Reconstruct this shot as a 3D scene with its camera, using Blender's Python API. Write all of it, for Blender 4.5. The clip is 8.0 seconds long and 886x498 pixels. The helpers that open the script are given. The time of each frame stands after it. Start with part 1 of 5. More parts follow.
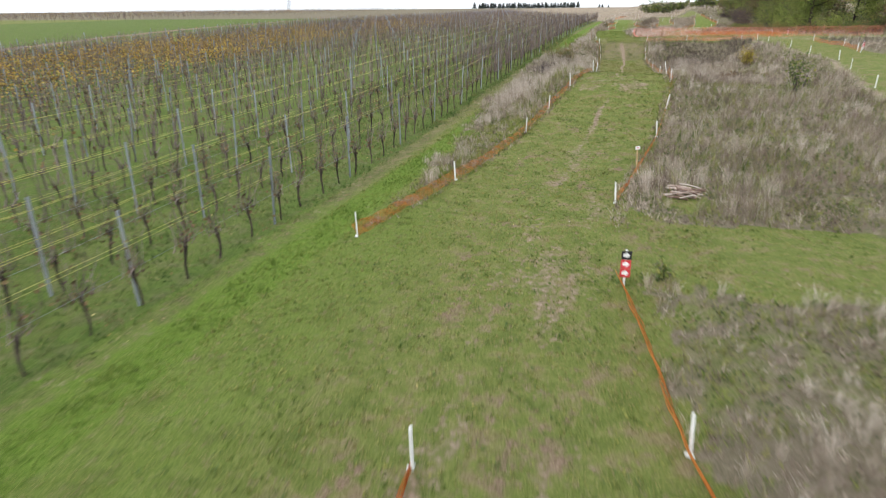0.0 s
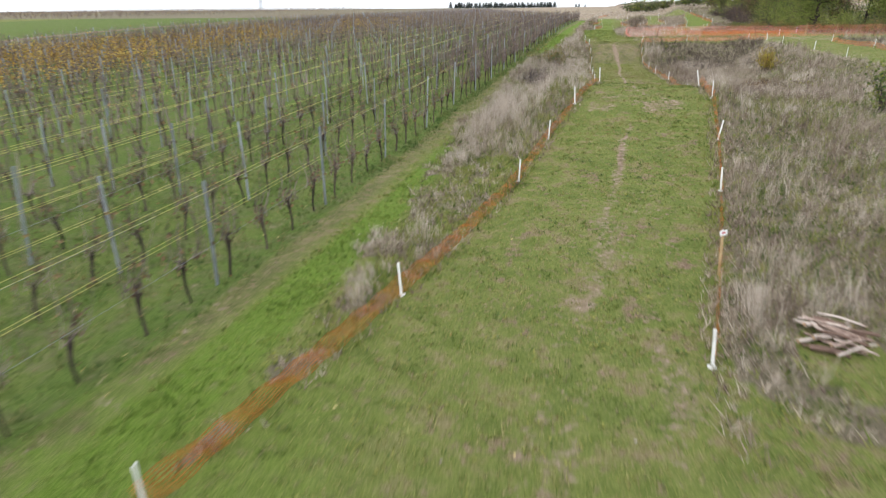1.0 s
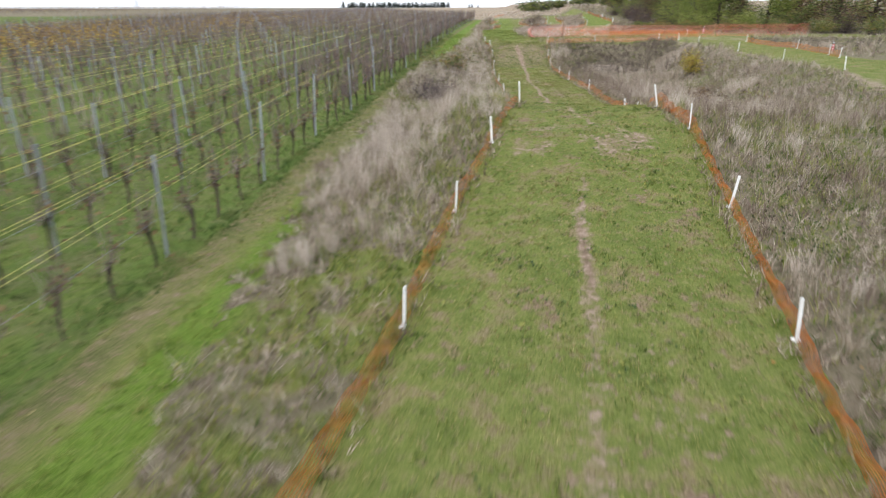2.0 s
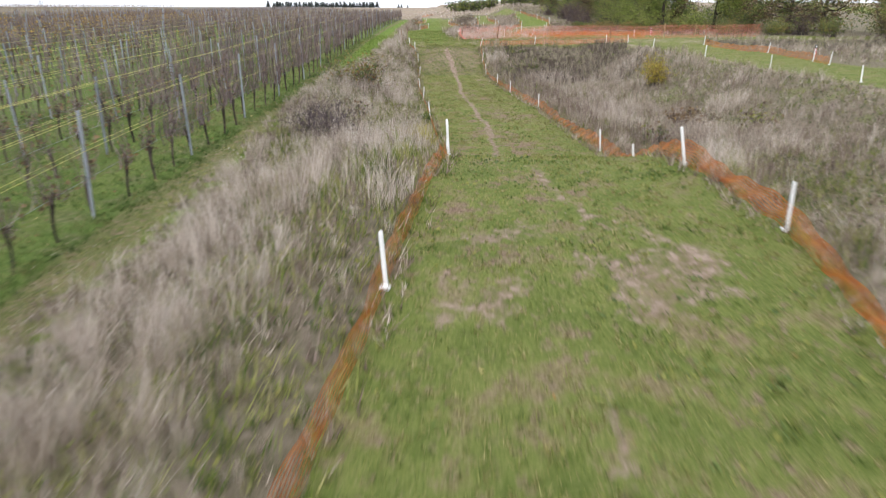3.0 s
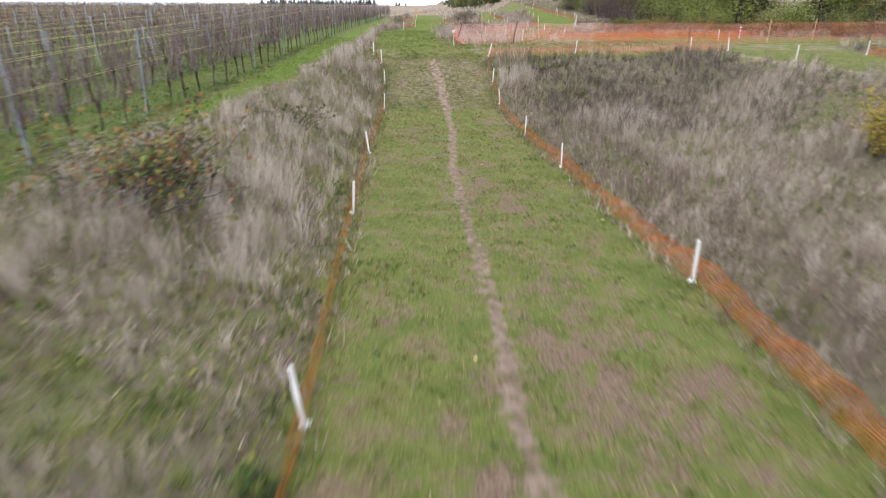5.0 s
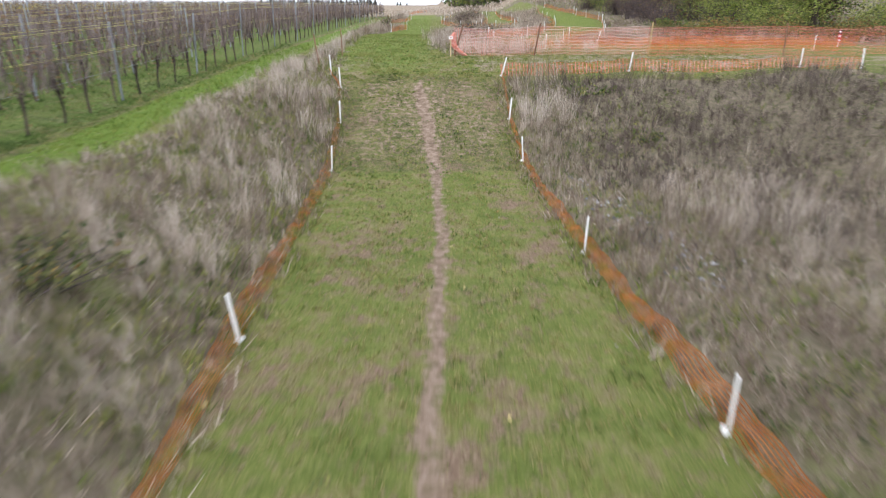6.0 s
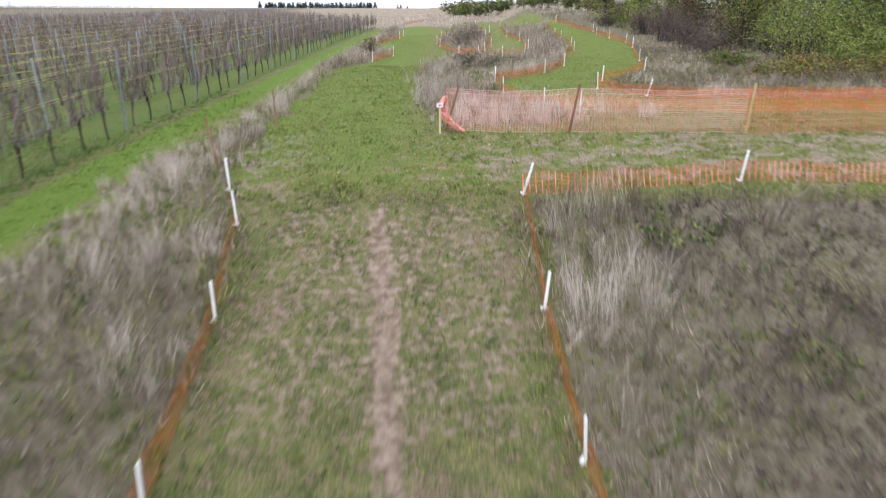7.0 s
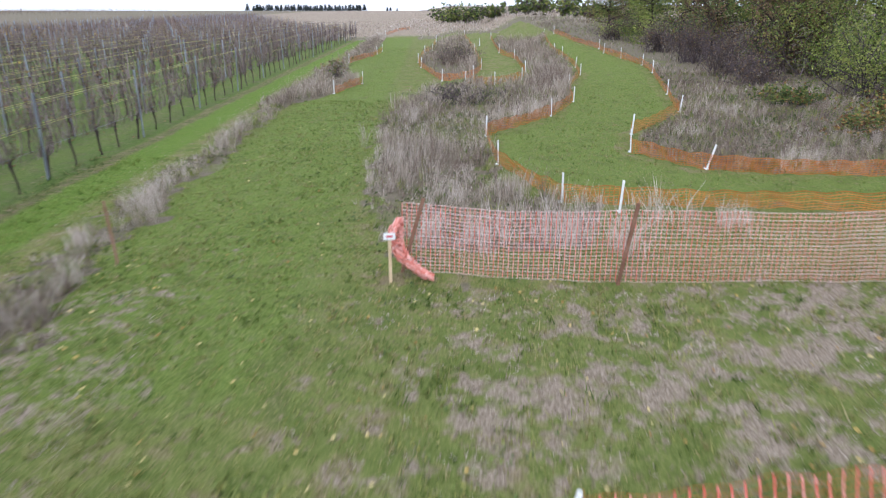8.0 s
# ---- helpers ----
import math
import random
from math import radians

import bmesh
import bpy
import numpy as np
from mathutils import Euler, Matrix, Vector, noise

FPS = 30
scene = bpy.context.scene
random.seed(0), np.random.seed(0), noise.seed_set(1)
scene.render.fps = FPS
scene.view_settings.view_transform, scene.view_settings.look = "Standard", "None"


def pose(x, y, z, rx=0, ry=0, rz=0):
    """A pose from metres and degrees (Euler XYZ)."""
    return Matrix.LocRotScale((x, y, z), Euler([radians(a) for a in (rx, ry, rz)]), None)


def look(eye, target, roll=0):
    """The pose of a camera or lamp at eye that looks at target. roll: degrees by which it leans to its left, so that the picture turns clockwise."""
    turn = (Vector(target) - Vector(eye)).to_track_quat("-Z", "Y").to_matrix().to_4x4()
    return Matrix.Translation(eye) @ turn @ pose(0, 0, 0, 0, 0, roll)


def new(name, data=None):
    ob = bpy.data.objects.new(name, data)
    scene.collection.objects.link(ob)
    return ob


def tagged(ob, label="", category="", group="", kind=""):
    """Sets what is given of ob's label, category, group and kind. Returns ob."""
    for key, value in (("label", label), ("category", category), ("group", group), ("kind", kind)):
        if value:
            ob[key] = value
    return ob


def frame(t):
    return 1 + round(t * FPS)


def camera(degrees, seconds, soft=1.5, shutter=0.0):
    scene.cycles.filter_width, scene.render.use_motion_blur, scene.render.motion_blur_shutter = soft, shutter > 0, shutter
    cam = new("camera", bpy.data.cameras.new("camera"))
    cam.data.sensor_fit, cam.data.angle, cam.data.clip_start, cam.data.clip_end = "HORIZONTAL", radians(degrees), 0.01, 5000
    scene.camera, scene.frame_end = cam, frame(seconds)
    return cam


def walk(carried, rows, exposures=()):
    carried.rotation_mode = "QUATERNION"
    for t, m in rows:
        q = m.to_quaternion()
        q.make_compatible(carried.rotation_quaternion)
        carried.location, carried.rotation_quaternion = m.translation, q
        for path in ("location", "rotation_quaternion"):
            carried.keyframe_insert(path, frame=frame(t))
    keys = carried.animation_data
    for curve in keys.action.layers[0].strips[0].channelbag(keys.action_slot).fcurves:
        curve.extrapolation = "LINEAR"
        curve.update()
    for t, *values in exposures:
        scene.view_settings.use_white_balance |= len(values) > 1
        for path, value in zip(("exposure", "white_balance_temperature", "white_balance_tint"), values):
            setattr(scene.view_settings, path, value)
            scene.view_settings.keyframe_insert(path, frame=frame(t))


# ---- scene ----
# A drone flies low over a mown race course beside a vineyard. Y runs along the vine rows, X to the right.
cam = camera(70.51, 8.0, soft=1.12, shutter=0.36)
# seconds, eye, heading to the left, pitch up, lean to the left
PATH = [
    (0, 8.112, -17.387, 6.000, 16.198, -20.442, -0.401),
    (0.5, 7.152, -13.062, 5.875, 15.474, -20.506, -0.257),
    (1, 6.370, -8.713, 5.732, 14.175, -20.455, -0.362),
    (1.5, 5.778, -4.376, 5.610, 10.296, -20.445, -0.098),
    (2, 5.565, -0.141, 5.491, 5.090, -20.474, -0.122),
    (2.2, 5.593, 1.540, 5.446, 2.770, -20.418, -0.076),
    (3.5, 6.129, 12.453, 5.256, -1.183, -20.437, 0.142),
    (4, 6.378, 17.110, 5.128, -1.077, -20.396, 0.003),
    (4.5, 6.612, 22.037, 5.022, -1.061, -20.497, 0.091),
    (6, 7.389, 37.262, 4.992, -0.798, -20.548, 0.157),
    (6.5, 7.628, 42.163, 5.484, -0.716, -20.511, 0.146),
    (7, 7.902, 46.516, 6.190, -0.671, -20.424, 0.115),
    (7.5, 8.148, 50.369, 6.893, -0.609, -20.336, 0.058),
    (8.0, 8.533, 53.789, 6.972, -1.413, -20.300, -0.029),
]


def flown(x, y, z, yaw, pitch, roll):
    a, b = radians(yaw), radians(pitch)
    eye = Vector((x, y, z))
    return look(eye, eye + Vector((-math.sin(a) * math.cos(b), math.cos(a) * math.cos(b), math.sin(b))), roll)


walk(cam, [(t, flown(*p)) for t, *p in PATH], [(0.0, 0.65, 6500, 10), (2.0, 0.72, 6450, 12), (4.5, 0.78, 6300, 16), (7.0, 0.80, 6080, 14), (7.5, 0.78, 5900, 14), (8.0, 0.65, 5700, 16)])

# ---- sky and light: a bright overcast afternoon ----
world = bpy.data.worlds.new("overcast_sky")
scene.world = world
world.use_nodes = True
wn, wl = world.node_tree.nodes, world.node_tree.links
sky = wn.new("ShaderNodeTexSky")
sky.sky_type = "NISHITA"
sky.sun_disc = False
sky.sun_elevation, sky.sun_rotation = radians(55), radians(200)
sky.air_density, sky.dust_density, sky.ozone_density = 1.0, 1.5, 1.0
pale = wn.new("ShaderNodeHueSaturation")
pale.inputs["Saturation"].default_value = 0.25
wl.new(sky.outputs[0], pale.inputs["Color"])
cloud = wn.new("ShaderNodeMix")
cloud.data_type = "RGBA"
cloud.inputs[0].default_value = 0.8
cloud.inputs[7].default_value = (8.6, 9.2, 10.0, 1)
wl.new(pale.outputs[0], cloud.inputs[6])
wl.new(cloud.outputs[2], wn["Background"].inputs[0])
wn["Background"].inputs[1].default_value = 0.1
sun_data = bpy.data.lights.new("sun", "SUN")
sun_data.energy, sun_data.angle, sun_data.color = 1.5, radians(45), (1.0, 0.97, 0.93)
sun = new("sun", sun_data)
sun.matrix_world = look((0, 0, 60), Vector((0, 0, 60)) - Vector((math.sin(radians(200)) * 0.574, math.cos(radians(200)) * 0.574, 0.819)))


# ---- materials ----
def material(name, colours, scale=3.0, rough=0.85, bump=0.3, fine=40.0, island=0.0, single=0.0, metal=0.0, sheer=0.0, span=0.32):
    """A surface whose colours follow a large and a fine noise; island and single vary it by piece and by object."""
    m = bpy.data.materials.new(name)
    m.use_nodes = True
    n, l = m.node_tree.nodes, m.node_tree.links
    b = n["Principled BSDF"]
    b.inputs["Roughness"].default_value, b.inputs["Metallic"].default_value = rough, metal
    if "Specular IOR Level" in b.inputs and metal == 0:
        b.inputs["Specular IOR Level"].default_value = 0.25
    geo = n.new("ShaderNodeNewGeometry")
    big, small = n.new("ShaderNodeTexNoise"), n.new("ShaderNodeTexNoise")
    for node, s in ((big, scale), (small, fine)):
        node.inputs["Scale"].default_value, node.inputs["Detail"].default_value = s, 5
        l.new(geo.outputs["Position"], node.inputs["Vector"])
    add = n.new("ShaderNodeMath")
    add.operation = "MULTIPLY_ADD"
    add.inputs[1].default_value = 0.45
    l.new(small.outputs[0], add.inputs[0])
    sc = n.new("ShaderNodeMath")
    sc.operation = "MULTIPLY"
    sc.inputs[1].default_value = 0.55
    l.new(big.outputs[0], sc.inputs[0])
    l.new(sc.outputs[0], add.inputs[2])
    last = add.outputs[0]
    for amount, source in ((island, geo.outputs["Random Per Island"]), (single, n.new("ShaderNodeObjectInfo").outputs["Random"])):
        if amount:
            k = n.new("ShaderNodeMath")
            k.operation = "MULTIPLY_ADD"
            k.inputs[1].default_value = amount
            l.new(source, k.inputs[0])
            o = n.new("ShaderNodeMath")
            o.operation = "SUBTRACT"
            o.inputs[1].default_value = amount / 2
            l.new(last, o.inputs[0])
            l.new(o.outputs[0], k.inputs[2])
            last = k.outputs[0]
    ramp = n.new("ShaderNodeValToRGB")
    e = ramp.color_ramp.elements
    while len(e) < len(colours):
        e.new(0.5)
    for i, c in enumerate(colours):
        e[i].position = 0.5 + span * (i / max(1, len(colours) - 1) - 0.5)
        e[i].color = (*c, 1)
    l.new(last, ramp.inputs[0])
    l.new(ramp.outputs[0], b.inputs["Base Color"])
    if bump:
        bp = n.new("ShaderNodeBump")
        bp.inputs["Strength"].default_value, bp.inputs["Distance"].default_value = bump, 0.02
        l.new(small.outputs[0], bp.inputs["Height"])
        l.new(bp.outputs[0], b.inputs["Normal"])
    if sheer:
        tr = n.new("ShaderNodeBsdfTranslucent")
        l.new(ramp.outputs[0], tr.inputs[0])
        mix = n.new("ShaderNodeMixShader")
        mix.inputs[0].default_value = sheer
        l.new(b.outputs[0], mix.inputs[1])
        l.new(tr.outputs[0], mix.inputs[2])
        l.new(mix.outputs[0], n["Material Output"].inputs[0])
    return m


def ground_material():
    m = bpy.data.materials.new("ground_turf")
    m.use_nodes = True
    n, l = m.node_tree.nodes, m.node_tree.links
    b = n["Principled BSDF"]
    b.inputs["Roughness"].default_value = 0.95
    b.inputs["Specular IOR Level"].default_value = 0.1
    geo = n.new("ShaderNodeNewGeometry")

    def tex(scale, detail=6):
        t = n.new("ShaderNodeTexNoise")
        t.inputs["Scale"].default_value, t.inputs["Detail"].default_value, t.inputs["Roughness"].default_value = scale, detail, 0.65
        l.new(geo.outputs["Position"], t.inputs["Vector"])
        return t.outputs[0]

    def ramp(source, stops):
        r = n.new("ShaderNodeValToRGB")
        e = r.color_ramp.elements
        while len(e) < len(stops):
            e.new(0.5)
        for i, (p, c) in enumerate(stops):
            e[i].position, e[i].color = p, (*c, 1)
        l.new(source, r.inputs[0])
        return r.outputs[0]

    def blend(f, a, c):
        x = n.new("ShaderNodeMix")
        x.data_type = "RGBA"
        l.new(f, x.inputs[0])
        l.new(a, x.inputs[6])
        l.new(c, x.inputs[7])
        return x.outputs[2]

    def zone(name, noise_out, reach=0.35):
        """The zone's weight, its edge broken up by a noise."""
        a = n.new("ShaderNodeAttribute")
        a.attribute_name = name
        k = n.new("ShaderNodeMath")
        k.operation = "MULTIPLY_ADD"
        k.inputs[1].default_value = reach * 2
        l.new(noise_out, k.inputs[0])
        s = n.new("ShaderNodeMath")
        s.operation = "SUBTRACT"
        s.inputs[1].default_value = reach
        l.new(a.outputs["Fac"], s.inputs[0])
        l.new(s.outputs[0], k.inputs[2])
        r = n.new("ShaderNodeMapRange")
        r.inputs[1].default_value, r.inputs[2].default_value = 0.35, 0.65
        l.new(k.outputs[0], r.inputs[0])
        return r.outputs[0]

    n2, n3, n4 = tex(1.7), tex(7), tex(34)

    def grade(source, *colours):
        """Colours from the low to the high end of a noise."""
        k = len(colours) - 1
        return ramp(source, [(0.37 + 0.26 * i / k, c) for i, c in enumerate(colours)])

    def part_of(source, low, high, most=1.0):
        r = n.new("ShaderNodeMapRange")
        r.inputs[1].default_value, r.inputs[2].default_value, r.inputs[4].default_value = low, high, most
        l.new(source, r.inputs[0])
        return r.outputs[0]

    lawn = blend(n3, grade(n2, (0.082, 0.116, 0.024), (0.144, 0.170, 0.044), (0.228, 0.214, 0.084)),
                 grade(n4, (0.054, 0.082, 0.018), (0.148, 0.186, 0.043), (0.265, 0.265, 0.106)))
    worn = grade(n4, (0.105, 0.073, 0.048), (0.208, 0.144, 0.099), (0.315, 0.235, 0.172))
    lawn = blend(part_of(n2, 0.54, 0.64, 0.6), lawn, worn)
    lawn = blend(part_of(n3, 0.55, 0.64, 0.6), lawn, worn)
    lawn = blend(zone("worn", n3, 0.6), lawn, worn)
    lush = blend(part_of(n3, 0.40, 0.75, 0.45), grade(n4, (0.060, 0.116, 0.014), (0.116, 0.190, 0.026), (0.180, 0.240, 0.052)), lawn)
    dry = blend(n2, grade(n4, (0.105, 0.088, 0.062), (0.185, 0.152, 0.115), (0.275, 0.228, 0.180)),
                grade(n3, (0.085, 0.088, 0.040), (0.150, 0.136, 0.078), (0.230, 0.192, 0.142)))
    straw = blend(n3, grade(n4, (0.170, 0.130, 0.088), (0.300, 0.235, 0.170), (0.425, 0.348, 0.265)), grade(n4, (0.130, 0.110, 0.074), (0.250, 0.205, 0.150), (0.350, 0.295, 0.225)))
    dirt = grade(n3, (0.150, 0.108, 0.074), (0.240, 0.176, 0.128), (0.335, 0.260, 0.200))
    bank = blend(part_of(n3, 0.46, 0.66), grade(n4, (0.045, 0.058, 0.020), (0.105, 0.112, 0.044), (0.190, 0.160, 0.092)), worn)
    floor = blend(part_of(n2, 0.45, 0.62, 0.6), grade(n4, (0.048, 0.086, 0.016), (0.094, 0.146, 0.030), (0.155, 0.195, 0.055)), grade(n3, (0.072, 0.072, 0.034), (0.130, 0.126, 0.060), (0.205, 0.175, 0.105)))
    half = blend(part_of(n2, 0.42, 0.62, 0.75), bank, lawn)
    c = blend(zone("bank", n2), lawn, half)
    c = blend(zone("rows", n2, 0.3), c, floor)
    c = blend(zone("lush", n2, 0.45), c, lush)
    mixed = n.new("ShaderNodeMath")
    mixed.operation = "MULTIPLY_ADD"
    mixed.inputs[1].default_value = 0.5
    l.new(n3, mixed.inputs[0])
    lower = n.new("ShaderNodeMath")
    lower.operation = "MULTIPLY"
    lower.inputs[1].default_value = 0.5
    l.new(n2, lower.inputs[0])
    l.new(lower.outputs[0], mixed.inputs[2])
    c = blend(zone("straw", mixed.outputs[0], 1.5), c, straw)
    c = blend(zone("dry", n2, 0.3), c, dry)
    c = blend(zone("dirt", n3, 0.55), c, dirt)
    l.new(c, b.inputs["Base Color"])
    bp = n.new("ShaderNodeBump")
    bp.inputs["Strength"].default_value, bp.inputs["Distance"].default_value = 0.8, 0.05
    l.new(n4, bp.inputs["Height"])
    bp2 = n.new("ShaderNodeBump")
    bp2.inputs["Strength"].default_value, bp2.inputs["Distance"].default_value = 0.6, 0.12
    l.new(n3, bp2.inputs["Height"])
    l.new(bp.outputs[0], bp2.inputs["Normal"])
    l.new(bp2.outputs[0], b.inputs["Normal"])
    return m


M_GROUND = ground_material()
M_DRY = material("dry_grass", [(0.200, 0.155, 0.112), (0.315, 0.255, 0.195), (0.430, 0.360, 0.285), (0.540, 0.470, 0.385)], 0.35, 0.9, 0, 5, island=0.4, sheer=0.25)
M_STEM = material("dead_stems", [(0.100, 0.070, 0.054), (0.178, 0.130, 0.105), (0.27, 0.208, 0.172)], 0.6, 0.9, 0, 14, island=0.4)
M_GREEN = material("green_grass", [(0.050, 0.090, 0.015), (0.130, 0.184, 0.033), (0.236, 0.262, 0.066), (0.330, 0.308, 0.124)], 1.3, 0.8, 0, 5, island=0.22, sheer=0.3, span=0.22)
M_LUSH = material("lush_grass", [(0.072, 0.128, 0.018), (0.146, 0.212, 0.036), (0.232, 0.275, 0.070)], 0.9, 0.8, 0, 5, island=0.25, sheer=0.3, span=0.24)
M_WHITE = material("white_paint", [(0.66, 0.66, 0.64), (0.78, 0.78, 0.77), (0.84, 0.84, 0.83)], 6, 0.55, 0.15, 60, single=0.15)
M_ORANGE = material("orange_netting", [(0.42, 0.115, 0.02), (0.57, 0.18, 0.033), (0.70, 0.275, 0.08)], 1.5, 0.6, 0, 30, island=0.3, sheer=0.3)
M_RED = material("faded_red_netting", [(0.66, 0.12, 0.08), (0.78, 0.22, 0.17), (0.83, 0.38, 0.33)], 0.8, 0.6, 0, 20, island=0.35, sheer=0.3)
M_VIVID = material("fresh_red_netting", [(0.64, 0.13, 0.09), (0.75, 0.23, 0.18), (0.81, 0.36, 0.31)], 0.8, 0.6, 0, 20, island=0.35, sheer=0.3)
M_ROLL = material("coral_netting", [(0.70, 0.22, 0.16), (0.80, 0.36, 0.29), (0.85, 0.52, 0.45)], 3, 0.6, 0, 30, island=0.3, sheer=0.25)
M_PINK = material("bleached_netting", [(0.70, 0.41, 0.35), (0.78, 0.56, 0.50), (0.84, 0.70, 0.66)], 0.8, 0.6, 0, 20, island=0.3, sheer=0.3)
M_STEEL = material("galvanised_steel", [(0.18, 0.20, 0.23), (0.26, 0.285, 0.32), (0.33, 0.36, 0.40)], 3, 0.5, 0.1, 40, single=0.3, metal=0.25)
M_BARK = material("vine_bark", [(0.026, 0.020, 0.016), (0.055, 0.042, 0.034), (0.105, 0.082, 0.068)], 8, 0.95, 0.8, 90, single=0.3)
M_CANE = material("vine_canes", [(0.098, 0.073, 0.068), (0.188, 0.143, 0.135), (0.300, 0.240, 0.228)], 0.5, 0.85, 0, 20, island=0.4)
M_WIRE = material("yellow_wire", [(0.42, 0.38, 0.09), (0.54, 0.49, 0.14), (0.64, 0.58, 0.24)], 1, 0.5, 0, 30)
M_BROWNLEAF = material("withered_leaves", [(0.085, 0.058, 0.038), (0.165, 0.110, 0.065), (0.26, 0.172, 0.090)], 1, 0.8, 0, 20, island=0.5, sheer=0.25)
M_YELLOW = material("yellow_leaves", [(0.17, 0.100, 0.038), (0.32, 0.190, 0.048), (0.44, 0.275, 0.062), (0.54, 0.38, 0.10)], 0.4, 0.75, 0, 20, island=0.5, sheer=0.3)
M_LEAF = material("green_leaves", [(0.042, 0.076, 0.022), (0.095, 0.145, 0.038), (0.175, 0.215, 0.055), (0.28, 0.272, 0.072)], 0.25, 0.7, 0, 12, island=0.28, sheer=0.25)
M_OLIVE = material("turning_leaves", [(0.075, 0.100, 0.020), (0.150, 0.185, 0.036), (0.240, 0.262, 0.056), (0.34, 0.32, 0.075)], 0.25, 0.7, 0, 12, island=0.28, sheer=0.25)
M_DARKLEAF = material("conifer_needles", [(0.020, 0.030, 0.027), (0.036, 0.050, 0.045), (0.055, 0.070, 0.062)], 0.2, 0.8, 0, 8, island=0.4)
M_TWIG = material("dark_twigs", [(0.048, 0.038, 0.039), (0.088, 0.069, 0.069), (0.145, 0.115, 0.112)], 1, 0.9, 0, 20, island=0.4)
M_STAKE = material("brown_stake_wood", [(0.15, 0.075, 0.045), (0.24, 0.13, 0.085), (0.32, 0.19, 0.13)], 4, 0.85, 0.4, 50, single=0.3)
M_LATH = material("pale_lath_wood", [(0.42, 0.29, 0.15), (0.54, 0.39, 0.22), (0.62, 0.48, 0.30)], 4, 0.8, 0.3, 50, single=0.25)
M_LOG = material("birch_logs", [(0.14, 0.09, 0.07), (0.32, 0.24, 0.20), (0.52, 0.45, 0.40)], 6, 0.85, 0.5, 50, single=0.5)
M_CUT = material("cut_wood", [(0.40, 0.26, 0.16), (0.52, 0.36, 0.23)], 12, 0.85, 0.2, 60)
M_BLACK = material("black_board", [(0.012, 0.012, 0.014), (0.025, 0.025, 0.028)], 8, 0.5, 0.1, 60)
M_SIGNRED = material("red_board", [(0.48, 0.03, 0.04), (0.58, 0.06, 0.07)], 8, 0.5, 0.1, 60)
M_FADED = material("faded_grass", [(0.160, 0.142, 0.050), (0.258, 0.228, 0.090), (0.360, 0.312, 0.152)], 1.0, 0.85, 0, 6, island=0.4, sheer=0.25)
M_FLINT = material("grey_stone", [(0.09, 0.09, 0.10), (0.19, 0.195, 0.21), (0.42, 0.42, 0.43)], 6, 0.85, 0.5, 50, island=0.5)
M_STONE = material("pale_stone", [(0.24, 0.205, 0.165), (0.42, 0.38, 0.33)], 6, 0.9, 0.5, 50, island=0.3)

M_LITTER = material("fallen_leaf", [(0.26, 0.15, 0.045), (0.42, 0.30, 0.09), (0.56, 0.46, 0.20)], 2, 0.8, 0, 20, island=0.6)
M_PALE = material("feathery_seed", [(0.42, 0.352, 0.285), (0.57, 0.490, 0.410), (0.68, 0.608, 0.528)], 0.5, 0.9, 0, 14, island=0.4, sheer=0.3)
# Longer, lusher row grass; the shade among it is put into its darker green.
M_SHADED_ROWGRASS = material("shaded_vine_row_grass", [(0.036, 0.074, 0.016), (0.080, 0.140, 0.030), (0.142, 0.190, 0.050), (0.22, 0.200, 0.095)], 0.7, 0.8, 0, 4, island=0.22, sheer=0.3, span=0.24)
M_WILLOW = material("yellow_green_leaves", [(0.105, 0.150, 0.030), (0.200, 0.265, 0.052), (0.300, 0.355, 0.085), (0.42, 0.43, 0.12)], 0.3, 0.7, 0, 12, island=0.28, sheer=0.4)
M_HERB = material("low_herb_leaves", [(0.035, 0.055, 0.016), (0.070, 0.098, 0.026), (0.125, 0.150, 0.046), (0.21, 0.20, 0.085)], 0.7, 0.75, 0, 12, island=0.5, sheer=0.25)
M_RUST = material("rust_leaves", [(0.13, 0.065, 0.03), (0.26, 0.145, 0.05), (0.38, 0.235, 0.08)], 0.6, 0.75, 0, 20, island=0.5, sheer=0.25)
M_LIME = material("yellow_green_grass", [(0.26, 0.24, 0.03), (0.40, 0.36, 0.045), (0.53, 0.46, 0.08)], 1, 0.8, 0, 10, island=0.4, sheer=0.35)
M_DARKSTALK = material("dark_dead_stalks", [(0.062, 0.047, 0.039), (0.102, 0.080, 0.067), (0.160, 0.128, 0.110)], 0.6, 0.9, 0, 14, island=0.45)


# ---- the lie of the land ----
VINE_Z = [(-60, 0.7), (-9, 1.1), (0, 1.32), (5, 1.42), (23, 2.15), (33, 2.4), (37, 2.55), (55, 3.12), (62, 3.38), (72, 3.62), (88, 4.0), (132, 4.6), (250, 6.5), (450, 10), (720, 13), (1500, 12)]
TRACK_Z = [(-60, 0.7), (-12, 1.05), (-4.6, 1.19), (0.5, 1.3), (7, 1.70), (10.8, 2.16), (14.3, 2.9), (17, 3.12), (19, 3.1), (20.2, 2.75), (21.5, 2.15), (24.8, 1.93), (34.6, 1.76), (41.8, 1.57),
           (46.3, 1.5), (51.3, 1.52), (54.3, 2.2), (57, 3.1), (58.2, 3.42), (62, 3.52), (70, 3.7), (82, 3.8), (90, 4.1), (132, 4.8), (250, 7), (450, 10.5), (720, 13.5), (1500, 12)]
